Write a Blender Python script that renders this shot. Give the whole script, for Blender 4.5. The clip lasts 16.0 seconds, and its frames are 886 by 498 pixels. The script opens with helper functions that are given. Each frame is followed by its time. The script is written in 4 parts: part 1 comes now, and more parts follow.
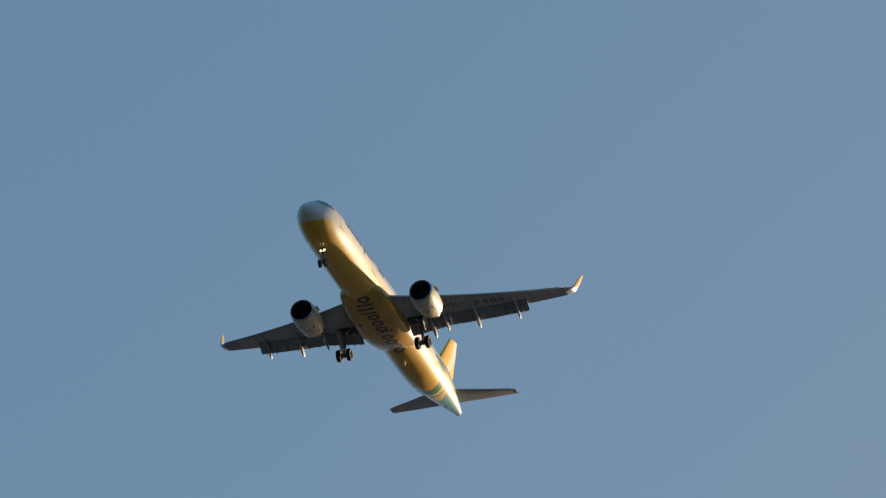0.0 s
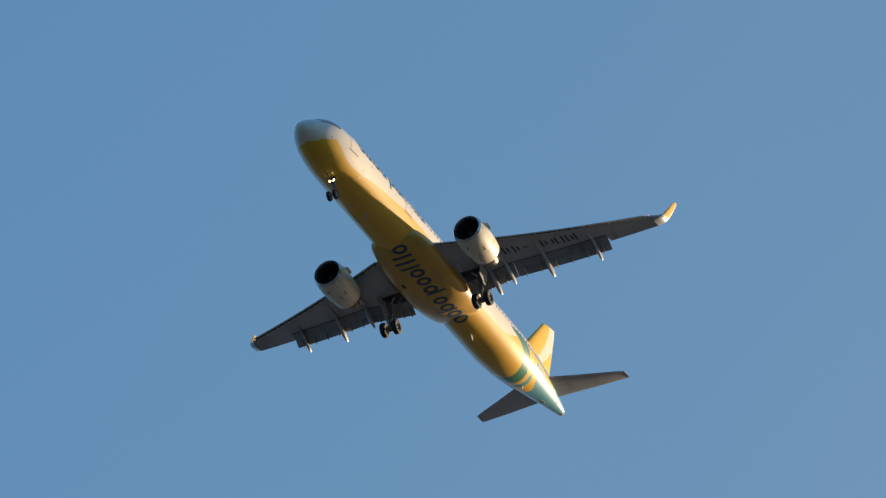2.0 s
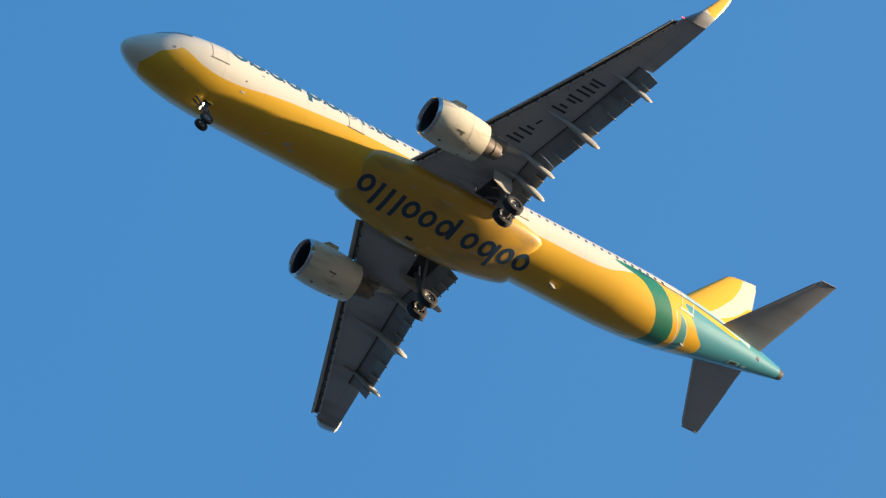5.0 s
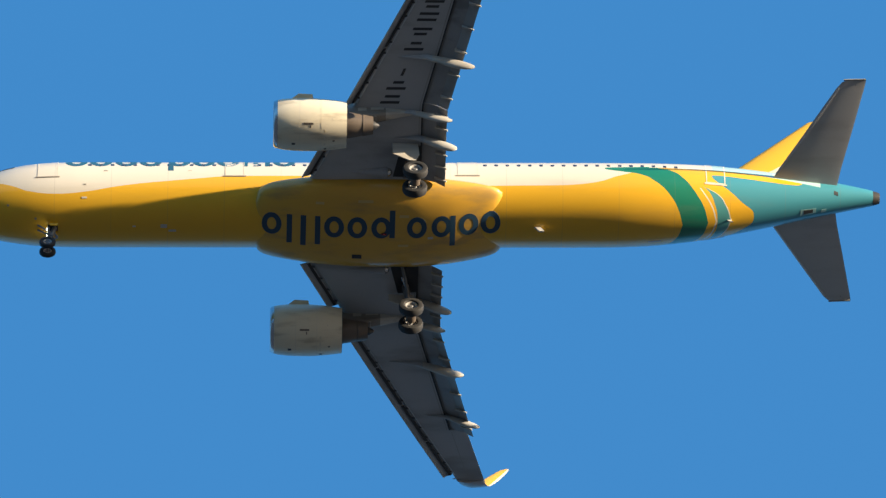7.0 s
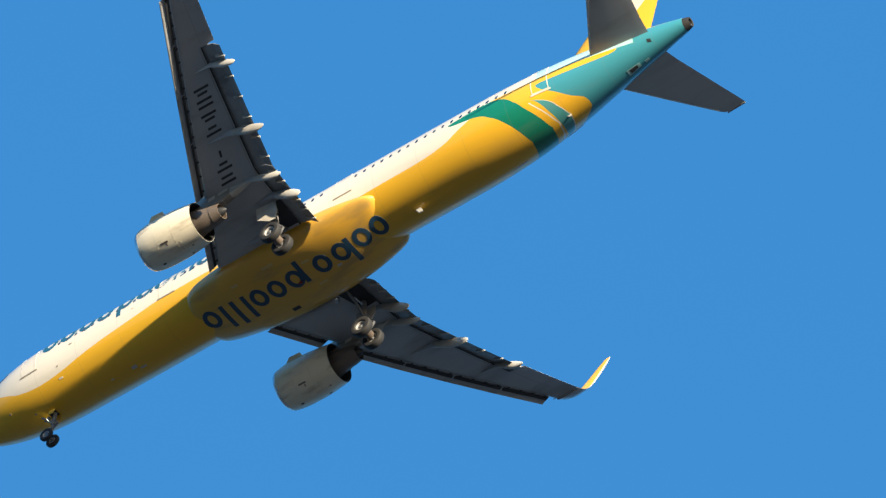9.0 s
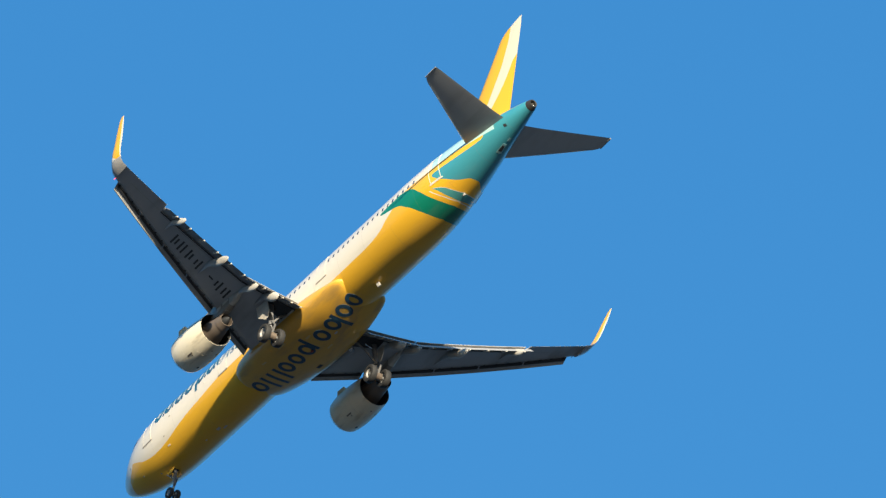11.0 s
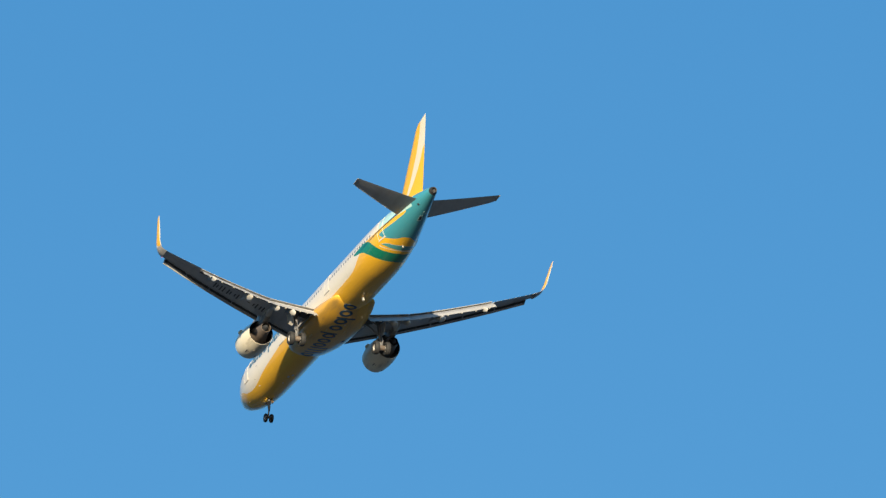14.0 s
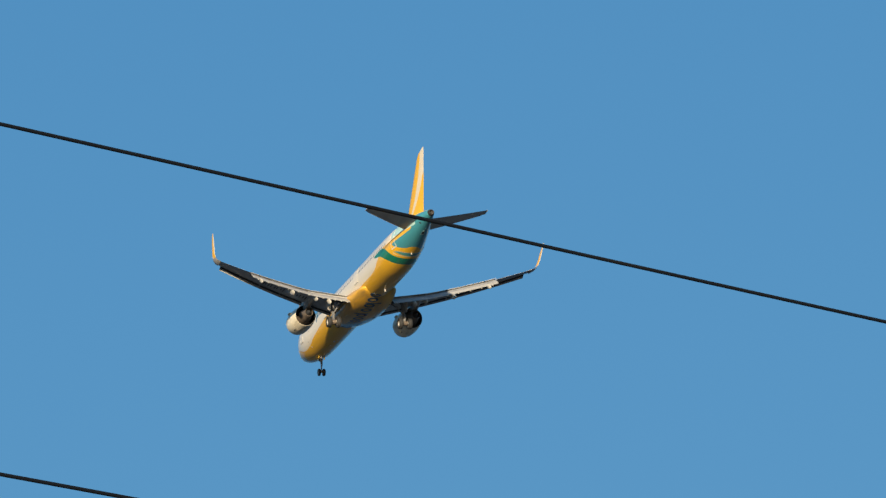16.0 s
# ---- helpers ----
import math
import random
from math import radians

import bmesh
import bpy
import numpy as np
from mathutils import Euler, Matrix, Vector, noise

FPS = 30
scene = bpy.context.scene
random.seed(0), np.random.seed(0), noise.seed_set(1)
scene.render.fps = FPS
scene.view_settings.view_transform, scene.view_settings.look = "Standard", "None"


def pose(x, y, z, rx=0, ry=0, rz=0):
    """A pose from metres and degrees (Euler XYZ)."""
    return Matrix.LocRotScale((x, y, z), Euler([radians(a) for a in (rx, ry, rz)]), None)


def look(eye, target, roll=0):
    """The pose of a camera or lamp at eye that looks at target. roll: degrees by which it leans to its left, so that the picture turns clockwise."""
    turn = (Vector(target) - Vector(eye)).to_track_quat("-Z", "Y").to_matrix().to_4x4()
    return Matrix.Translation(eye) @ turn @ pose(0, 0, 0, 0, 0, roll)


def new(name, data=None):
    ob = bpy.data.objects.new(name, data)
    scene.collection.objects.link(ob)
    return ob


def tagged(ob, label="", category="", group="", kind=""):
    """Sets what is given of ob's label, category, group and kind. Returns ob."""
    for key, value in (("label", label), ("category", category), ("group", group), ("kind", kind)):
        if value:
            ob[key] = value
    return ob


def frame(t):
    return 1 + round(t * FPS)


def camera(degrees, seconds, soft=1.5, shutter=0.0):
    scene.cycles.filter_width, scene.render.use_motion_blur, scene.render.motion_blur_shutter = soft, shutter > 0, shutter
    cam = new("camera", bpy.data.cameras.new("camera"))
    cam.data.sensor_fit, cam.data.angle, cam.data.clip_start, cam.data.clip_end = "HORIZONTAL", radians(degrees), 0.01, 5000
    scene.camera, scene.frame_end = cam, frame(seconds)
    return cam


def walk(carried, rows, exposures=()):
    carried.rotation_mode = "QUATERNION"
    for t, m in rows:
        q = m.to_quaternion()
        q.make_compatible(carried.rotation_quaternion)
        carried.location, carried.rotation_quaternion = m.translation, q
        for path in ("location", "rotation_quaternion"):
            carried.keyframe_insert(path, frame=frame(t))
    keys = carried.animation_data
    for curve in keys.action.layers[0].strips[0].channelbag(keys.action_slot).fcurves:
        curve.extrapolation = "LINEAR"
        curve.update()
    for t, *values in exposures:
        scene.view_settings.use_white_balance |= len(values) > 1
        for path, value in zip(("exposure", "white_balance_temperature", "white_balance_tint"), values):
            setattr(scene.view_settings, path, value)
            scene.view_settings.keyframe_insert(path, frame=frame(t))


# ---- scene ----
EYE = 1.6
CAMERA_TURNS = (
    (0, 119.2603, -1.4652, 107.6195),
    (0.5, 120.6787, -0.9641, 109.1750),
    (1, 122.1085, -0.3101, 111.1625),
    (1.5, 123.6781, 0.3608, 113.4597),
    (2, 125.5266, 0.7855, 115.7905),
    (2.5, 127.6049, 1.2113, 118.3395),
    (3, 129.8373, 1.8453, 121.5861),
    (3.5, 132.2286, 2.6221, 125.6637),
    (4, 134.7591, 3.2733, 130.5159),
    (4.5, 137.4206, 3.7447, 136.4398),
    (4.7, 138.4497, 3.9580, 139.1184),
    (6.8, 146.4677, 2.0855, 175.1312),
    (7, 146.7354, 1.9369, 178.9951),
    (7.5, 146.6459, 1.4201, 188.8384),
    (8, 145.2065, 1.0627, 198.9848),
    (8.2, 144.2162, 0.8462, 202.9314),
    (10.3, 131.5268, 0.8386, 231.7966),
    (10.5, 130.3551, 0.7884, 233.4509),
    (11, 127.4542, 0.7399, 237.1089),
    (11.5, 124.7407, 0.4206, 240.0175),
    (12, 122.2332, -0.1328, 242.5605),
    (12.5, 119.8822, -0.1888, 244.8101),
    (13, 117.6262, 0.2524, 246.7572),
    (13.5, 115.6636, 1.2383, 248.5834),
    (14, 113.9804, 1.7850, 250.0626),
    (14.5, 112.3960, 2.0883, 251.3387),
    (15, 110.9387, 2.2244, 252.4837),
    (15.5, 109.5964, 2.7187, 253.6821),
    (16, 108.3141, 2.9338, 254.5529),
)
cam = camera(7.429, 16.0, soft=1.35)
walk(cam, [(t, pose(0, 0, EYE, a, b, c)) for t, a, b, c in CAMERA_TURNS],
     exposures=[(0.0, 0.9, 7500, 17), (1.5, 1.12, 7250, 16), (2.5, 1.28, 7150, 15), (3.5, 1.45, 7000, 14), (4.7, 1.57, 6800, 13), (7.0, 1.64, 6550, 12), (8.2, 1.66, 6300, 11), (10.5, 1.5, 6050, 7), (12.5, 1.38, 6150, 7), (14.5, 1.2, 6450, 8), (16.0, 0.98, 6700, 9)])

# ---- light ----
SUN_AZIMUTH, SUN_HEIGHT = 158.0, 6.6
world = bpy.data.worlds.new("sky")
scene.world = world
world.use_nodes = True
wn = world.node_tree.nodes
wn.clear()
sky = wn.new("ShaderNodeTexSky")
sky.sky_type, sky.sun_disc = "NISHITA", False
sky.sun_elevation, sky.sun_rotation = radians(SUN_HEIGHT), radians(90 - SUN_AZIMUTH)
sky.air_density, sky.dust_density, sky.ozone_density = 1.0, 3.2, 2.0
sat = wn.new("ShaderNodeHueSaturation")
sat.inputs["Saturation"].default_value = 1.1
back = wn.new("ShaderNodeBackground")
back.inputs["Strength"].default_value = 0.075


def sky_mix(factor, first, second):
    """Two colours or sockets of the sky, mixed by a number or a socket."""
    n = wn.new("ShaderNodeMix")
    n.data_type = "RGBA"
    for socket, value in ((n.inputs[0], factor), (n.inputs[6], first), (n.inputs[7], second)):
        if isinstance(value, bpy.types.NodeSocket):
            world.node_tree.links.new(value, socket)
        else:
            socket.default_value = value
    return n.outputs[2]


def sky_ramp(axis, low, high):
    """How far the sky's direction leans to an axis, from 0 at low to 1 at high."""
    lean, ramp = wn.new("ShaderNodeVectorMath"), wn.new("ShaderNodeMapRange")
    lean.operation, ramp.interpolation_type = "DOT_PRODUCT", "SMOOTHSTEP"
    world.node_tree.links.new(wn.new("ShaderNodeTexCoord").outputs["Generated"], lean.inputs[0])
    lean.inputs[1].default_value = axis
    world.node_tree.links.new(lean.outputs["Value"], ramp.inputs["Value"])
    ramp.inputs["From Min"].default_value, ramp.inputs["From Max"].default_value = low, high
    return ramp.outputs["Result"]


# clear blue that pales to the horizon, and grey aerosol glow on the sun's side
blue = sky_mix(sky_ramp((0, 0, 1), 0.15, 0.75), (0.28, 2.2, 4.9, 1.0), (0.19, 1.68, 4.2, 1.0))
glow = (math.cos(radians(SUN_AZIMUTH)), math.sin(radians(SUN_AZIMUTH)), 0.0)
blue = sky_mix(sky_ramp(glow, 0.1, 1.0), blue, (0.95, 2.35, 3.75, 1.0))
wout = wn.new("ShaderNodeOutputWorld")
world.node_tree.links.new(sky.outputs[0], sat.inputs["Color"])
world.node_tree.links.new(sky_mix(0.5, sat.outputs[0], blue), back.inputs["Color"])
world.node_tree.links.new(back.outputs[0], wout.inputs["Surface"])
sun = new("sun", bpy.data.lights.new("sun", "SUN"))
sun.data.energy, sun.data.angle, sun.data.color = 4.2, radians(0.6), (1.0, 0.84, 0.62)
a, e = radians(SUN_AZIMUTH), radians(SUN_HEIGHT)
sun.matrix_world = look((0, 0, 500), (-math.cos(a) * math.cos(e), -math.sin(a) * math.cos(e), 500 - math.sin(e)))


# ---- materials ----
class Nodes:
    """A short way to write node trees: numbers or sockets in, a socket out."""

    def __init__(self, name):
        self.mat = bpy.data.materials.new(name)
        self.mat.use_nodes = True
        self.tree = self.mat.node_tree
        self.shader = self.tree.nodes["Principled BSDF"]

    def put(self, socket, value):
        if isinstance(value, bpy.types.NodeSocket):
            self.tree.links.new(value, socket)
        else:
            socket.default_value = value

    def math(self, op, a, b=0.0):
        n = self.tree.nodes.new("ShaderNodeMath")
        n.operation = op
        self.put(n.inputs[0], a), self.put(n.inputs[1], b)
        return n.outputs[0]

    def mix(self, fac, a, b):
        n = self.tree.nodes.new("ShaderNodeMix")
        n.data_type = "RGBA"
        n.inputs[0].default_value = 0.0
        self.put(n.inputs[0], fac)
        for s, v in ((n.inputs[6], a), (n.inputs[7], b)):
            self.put(s, v if isinstance(v, bpy.types.NodeSocket) else (*v, 1.0))
        return n.outputs[2]

    def curve(self, x, points):
        n = self.tree.nodes.new("ShaderNodeFloatCurve")
        c = n.mapping.curves[0]
        c.points[0].location, c.points[-1].location = points[0], points[-1]
        for p in points[1:-1]:
            c.points.new(*p)
        for p in c.points:
            p.handle_type = "AUTO_CLAMPED"
        n.mapping.update()
        self.put(n.inputs["Value"], x)
        return n.outputs[0]

    def place(self):
        n = self.tree.nodes.new("ShaderNodeTexCoord")
        return n.outputs["Object"]

    def split(self, v):
        n = self.tree.nodes.new("ShaderNodeSeparateXYZ")
        self.tree.links.new(v, n.inputs[0])
        return n.outputs

    def noise(self, scale, detail=4.0, stretch=None):
        v = self.place()
        if stretch:
            m = self.tree.nodes.new("ShaderNodeMapping")
            m.inputs["Scale"].default_value = stretch
            self.tree.links.new(v, m.inputs[0])
            v = m.outputs[0]
        n = self.tree.nodes.new("ShaderNodeTexNoise")
        n.inputs["Scale"].default_value, n.inputs["Detail"].default_value = scale, detail
        self.tree.links.new(v, n.inputs["Vector"])
        return n.outputs["Fac"]

    def worn(self, colour, dirt, stretch=(0.25, 1, 1), amount=0.35, scale=1.2):
        """Streaks of dirt along the airflow and a fine mottling."""
        a = self.curve(self.noise(scale, 6, stretch), [(0, 0), (0.45, 0), (0.75, 1), (1, 1)])
        b = self.noise(scale * 9, 3)
        f = self.math("ADD", self.math("MULTIPLY", a, amount), self.math("MULTIPLY", self.math("SUBTRACT", b, 0.5), 0.14))
        return self.mix(self.math("MAXIMUM", f, 0.0), colour, dirt)

    def done(self, colour, rough=0.4, metal=0.0, coat=0.0, bump=0.0, bump_scale=8.0):
        self.put(self.shader.inputs["Base Color"], colour if isinstance(colour, bpy.types.NodeSocket) else (*colour, 1.0))
        r = self.math("ADD", rough - 0.05, self.math("MULTIPLY", self.noise(5.0), 0.1))
        self.put(self.shader.inputs["Roughness"], r)
        self.put(self.shader.inputs["Metallic"], metal)
        self.put(self.shader.inputs["Coat Weight"], coat)
        self.put(self.shader.inputs["Coat Roughness"], 0.07)
        if bump:
            n = self.tree.nodes.new("ShaderNodeBump")
            n.inputs["Strength"].default_value, n.inputs["Distance"].default_value = bump, 0.02
            self.tree.links.new(self.noise(bump_scale), n.inputs["Height"])
            self.tree.links.new(n.outputs[0], self.shader.inputs["Normal"])
        return self.mat


WHITE, YELLOW, GREEN = (0.76, 0.69, 0.555), (0.81, 0.44, 0.017), (0.002, 0.19, 0.115)
TEAL, PALE_TEAL, GREY_TEAL = (0.048, 0.275, 0.34), (0.42, 0.66, 0.64), (0.07, 0.30, 0.30)
NAVY, DIRT = (0.018, 0.06, 0.11), (0.22, 0.17, 0.11)


def livery():
    """White upper hull, yellow belly wave, green and teal sweeps towards the tail."""
    k = Nodes("livery_paint")
    x, y, z = k.split(k.place())
    s = k.math("SUBTRACT", 20.0, x)
    s1 = k.math("DIVIDE", s, 45.0)
    z = k.math("SUBTRACT", k.math("ADD", z, 0.83), k.math("MULTIPLY", s, 0.0225))
    phi = k.math("DIVIDE", k.math("ARCTAN2", k.math("ABSOLUTE", y), k.math("MULTIPLY", z, -1.0)), math.pi)

    def along(points):
        return k.curve(s1, [(a / 45, b / 180) for a, b in points])

    def around(points):
        return k.math("MULTIPLY", k.curve(phi, [(a / 180, b / 45) for a, b in points]), 45.0)

    border = along([(0, 66), (2.27, 68), (2.72, 64), (3.2, 58), (3.7, 52), (5.0, 47.5), (6.35, 50.5), (7.7, 57.5), (9, 63), (10.3, 67), (11.6, 71), (13, 75),
                    (16, 76), (20, 70), (23.6, 63), (25, 59.5), (26.5, 60), (29, 61), (30.3, 65), (31.4, 76), (32.2, 85), (33, 98),
                    (35.4, 100), (37, 105), (38.4, 107), (39.8, 108), (42, 112), (45, 114)])
    nose = around([(0, 0.6), (25, 0.95), (47, 1.4), (55, 1.8), (66, 2.25), (77, 2.4), (180, 2.4)])
    g1 = around([(0, 34.57), (27, 34.33), (49, 33.92), (69, 33.25), (82, 32.46), (87, 31.6), (91, 31.0), (95, 30.87), (98, 31.7), (101, 33.0), (180, 33.0)])
    g2 = around([(0, 35.8), (32, 35.54), (55, 35.13), (77, 34.61), (93, 33.95), (99, 33.3), (101, 33.0), (180, 33.0)])
    s3 = around([(0, 36.24), (20, 36.2), (32, 36.11), (52, 35.89), (61, 35.68), (66, 35.5), (180, 35.5)])
    s4 = around([(0, 36.9), (32, 36.63), (53, 36.22), (61, 35.8), (66, 35.5), (180, 35.5)])
    s5 = around([(0, 38.0), (20, 37.9), (38, 37.44), (62, 36.76), (77, 36.17), (87, 35.95), (90, 36.2), (91, 37), (93, 38.4), (98, 39.8), (106, 40.3), (180, 40.4)])
    low = k.math("LESS_THAN", phi, border)
    col = k.mix(k.math("MULTIPLY", low, k.math("GREATER_THAN", s, nose)), WHITE, YELLOW)
    roof = k.mix(k.math("GREATER_THAN", s, 36.0), WHITE, PALE_TEAL)
    for edge, colour in ((g1, GREEN), (g2, YELLOW), (s3, GREY_TEAL), (s4, YELLOW), (s5, TEAL)):
        col = k.mix(k.math("GREATER_THAN", s, edge), col, colour)
    # cream lines between the sweeps
    for edge, shift, width in ((g2, 0.40, 0.035), (s4, 0.0, 0.022)):
        d = k.math("ABSOLUTE", k.math("SUBTRACT", s, k.math("ADD", edge, shift)))
        on = k.math("MULTIPLY", k.math("LESS_THAN", d, width), k.math("LESS_THAN", phi, 62 / 180))
        col = k.mix(k.math("MULTIPLY", on, k.math("GREATER_THAN", s, 35.0)), col, WHITE)
    aft = k.math("MULTIPLY", k.math("GREATER_THAN", s, 33.0), k.math("LESS_THAN", s, 41.2))
    col = k.mix(k.math("MULTIPLY", aft, k.math("SUBTRACT", 1.0, low)), col, roof)
    # skin joints round the hull and along it
    ring = k.math("LESS_THAN", k.math("PINGPONG", k.math("ADD", s, 0.4), 1.33), 0.012)
    col = k.mix(k.math("MULTIPLY", ring, 0.22), col, DIRT)
    col = k.mix(k.math("MULTIPLY", k.curve(k.noise(0.9, 6, (0.15, 1, 1)), [(0, 0), (0.5, 0), (0.8, 1), (1, 1)]), 0.16), col, DIRT)
    col = k.mix(k.math("MULTIPLY", k.noise(14, 3), 0.06), col, DIRT)
    k.put(k.shader.inputs["Specular IOR Level"], 0.2)
    return k.done(col, 0.45, 0.0, 0.9, 0.015, 2.0)


def plain(name, colour, dirt=DIRT, rough=0.4, metal=0.0, coat=0.0, amount=0.3, stretch=(0.25, 1, 1), bump=0.03, scale=1.2):
    k = Nodes(name)
    return k.done(k.worn(colour, dirt, stretch, amount, scale), rough, metal, coat, bump)


def fin_paint():
    """Yellow fin with white feathers that sweep up from its foot."""
    k = Nodes("fin_paint")
    x, y, z = k.split(k.place())
    s = k.math("SUBTRACT", 20.0, x)
    v = k.math("DIVIDE", k.math("SUBTRACT", z, 2.0), 6.0)
    le = k.math("ADD", 36.35, k.math("MULTIPLY", v, 5.226))
    te = k.math("ADD", 41.72, k.math("MULTIPLY", v, 1.56))
    u = k.math("DIVIDE", k.math("SUBTRACT", s, le), k.math("SUBTRACT", te, le))
    a = k.curve(v, [(0, 0.34), (0.23, 0.46), (0.42, 0.52), (0.6, 0.57), (0.75, 0.57), (0.9, 0.50), (1, 0.40)])
    b = k.curve(v, [(0, 0.42), (0.17, 0.62), (0.38, 0.80), (0.53, 0.90), (0.60, 1.0), (1, 1.0)])
    band = k.math("MULTIPLY", k.math("GREATER_THAN", u, a), k.math("LESS_THAN", u, b))
    col = k.mix(band, YELLOW, (0.68, 0.60, 0.45))
    hinge = k.math("LESS_THAN", k.math("ABSOLUTE", k.math("SUBTRACT", u, 0.68)), 0.005)
    col = k.mix(k.math("MULTIPLY", hinge, 0.12), col, DIRT)
    return k.done(col, 0.5, 0.0, 0.06, 0.03, 2.0)


def sharklet_paint():
    k = Nodes("sharklet_paint")
    x, y, z = k.split(k.place())
    s = k.math("SUBTRACT", 20.0, x)
    edge = k.math("ADD", 1.35, k.math("MULTIPLY", k.math("SUBTRACT", s, 25.4), -0.9))
    up = k.math("GREATER_THAN", z, 1.18)
    col = k.mix(k.math("GREATER_THAN", z, edge), WHITE, YELLOW)
    # white aft of this line paints the sun's sheen on the yellow blade
    sheen_line = k.math("ADD", 25.85, k.math("MULTIPLY", k.math("SUBTRACT", z, 1.0), 0.50))
    col = k.mix(k.math("GREATER_THAN", s, sheen_line), col, WHITE)
    col = k.mix(up, (0.36, 0.36, 0.36), col)
    return k.done(col, 0.3, 0.0, 0.6, 0.02)


def lamp_glow(name, colour, strength):
    k = Nodes(name)
    k.put(k.shader.inputs["Emission Color"], (*colour, 1.0))
    k.put(k.shader.inputs["Emission Strength"], strength)
    return k.done((0.6, 0.6, 0.55), 0.2)


LIVERY, FIN, SHARK = livery(), fin_paint(), sharklet_paint()
WING_GREY = plain("wing_grey_paint", (0.42, 0.425, 0.43), (0.13, 0.11, 0.09), 0.42, amount=0.45, scale=0.9)
FLAP_GREY = plain("flap_grey_paint", (0.30, 0.30, 0.30), (0.09, 0.08, 0.07), 0.45, amount=0.5)
FLAP_PALE = plain("flap_pale_paint", (0.31, 0.305, 0.29), (0.16, 0.14, 0.11), 0.45, amount=0.4)
TAIL_GREY = plain("stabilizer_grey_paint", (0.48, 0.485, 0.48), (0.24, 0.22, 0.2), 0.6, amount=0.25)
FAIRING_PALE = plain("fairing_pale_paint", (0.48, 0.455, 0.40), (0.18, 0.15, 0.11), 0.5, amount=0.5)
NACELLE = plain("nacelle_paint", (0.76, 0.68, 0.50), (0.27, 0.21, 0.12), 0.42, coat=0.12, amount=0.5, scale=2.4)
METAL = plain("bright_metal", (0.62, 0.62, 0.63), (0.3, 0.28, 0.25), 0.25, metal=0.9)
SLAT_DARK = plain("slat_cove_paint", (0.075, 0.08, 0.09), (0.04, 0.04, 0.04), 0.5)
SLAT_EDGE = plain("slat_edge_paint", (0.36, 0.37, 0.385), (0.2, 0.19, 0.17), 0.38)
EDGE_METAL = plain("leading_edge_metal", (0.72, 0.72, 0.71), (0.4, 0.38, 0.34), 0.32, metal=0.75)
HOT_METAL = plain("heat_stained_metal", (0.17, 0.135, 0.105), (0.06, 0.045, 0.035), 0.5, metal=0.3, amount=0.7)
# near-black for shade painted into coves, slots, bays and ducts, and for dark vents
DARK = plain("shade_and_vent_dark", (0.025, 0.027, 0.03), (0.05, 0.045, 0.04), 0.6)
FAN_DARK = plain("fan_titanium", (0.05, 0.05, 0.055), (0.02, 0.02, 0.02), 0.4, metal=0.5)
LINER = plain("inlet_liner", (0.045, 0.045, 0.05), (0.02, 0.02, 0.02), 0.5, metal=0.2)
PYLON = plain("pylon_paint", (0.27, 0.235, 0.19), (0.10, 0.07, 0.05), 0.45, amount=0.6, scale=2.5)
PYLON_PALE = plain("pylon_pale_paint", (0.52, 0.48, 0.41), (0.14, 0.11, 0.08), 0.45, amount=0.6, scale=2.5)
RUBBER = plain("tyre_rubber", (0.018, 0.018, 0.018), (0.045, 0.042, 0.04), 0.75, stretch=None)
RIM = plain("wheel_rim_paint", (0.36, 0.345, 0.32), (0.15, 0.12, 0.10), 0.4, stretch=None)
LEG_PAINT = plain("gear_leg_paint", (0.16, 0.16, 0.16), (0.06, 0.05, 0.045), 0.4, stretch=None, amount=0.5)
TITLE = plain("navy_title_paint", NAVY, (0.05, 0.07, 0.08), 0.38, amount=0.2)
BLUE_TITLE = plain("blue_title_paint", (0.02, 0.105, 0.17), (0.05, 0.07, 0.08), 0.38, amount=0.2)
MARK = plain("charcoal_marking_paint", (0.035, 0.036, 0.04), (0.08, 0.08, 0.07), 0.45, amount=0.3)
GLASS = plain("cabin_glass", (0.06, 0.064, 0.075), (0.03, 0.03, 0.03), 0.12, coat=0.6, amount=0.05)
CREAM = plain("cream_outline_paint", (0.78, 0.72, 0.58), DIRT, 0.4)
SEAM = plain("seam_grey", (0.64, 0.58, 0.46), DIRT, 0.5)
SILL = plain("scuffed_sill_metal", (0.30, 0.26, 0.20), DIRT, 0.5)
RED_GLASS = plain("red_beacon_glass", (0.12, 0.006, 0.006), DIRT, 0.15, coat=0.5)
RED_LAMP = lamp_glow("red_position_lamp", (1.0, 0.08, 0.12), 0.6)
WHITE_LAMP = lamp_glow("warm_landing_lamp", (1.0, 0.95, 0.62), 3.2)
CABLE = plain("black_cable_sheath", (0.004, 0.006, 0.010), (0.012, 0.012, 0.012), 0.85, stretch=None)
CABLE.node_tree.nodes["Principled BSDF"].inputs["Specular IOR Level"].default_value = 0.1


# ground out of view; its bluish grey is set for the bounce on undersides
def ground_material():
    k = Nodes("bounce_tuned_ground")
    col = k.mix(k.noise(0.02, 8), (0.056, 0.062, 0.064), (0.075, 0.081, 0.083))
    col = k.mix(k.math("MULTIPLY", k.noise(1.5, 6), 0.4), col, (0.035, 0.042, 0.048))
    return k.done(col, 0.9, 0.0, 0.0, 0.6, 3.0)


# ---- helpers for meshes: places are (station aft of the nose, port, up) ----
def body(p):
    return Vector((20.0 - p[0], p[1], p[2]))


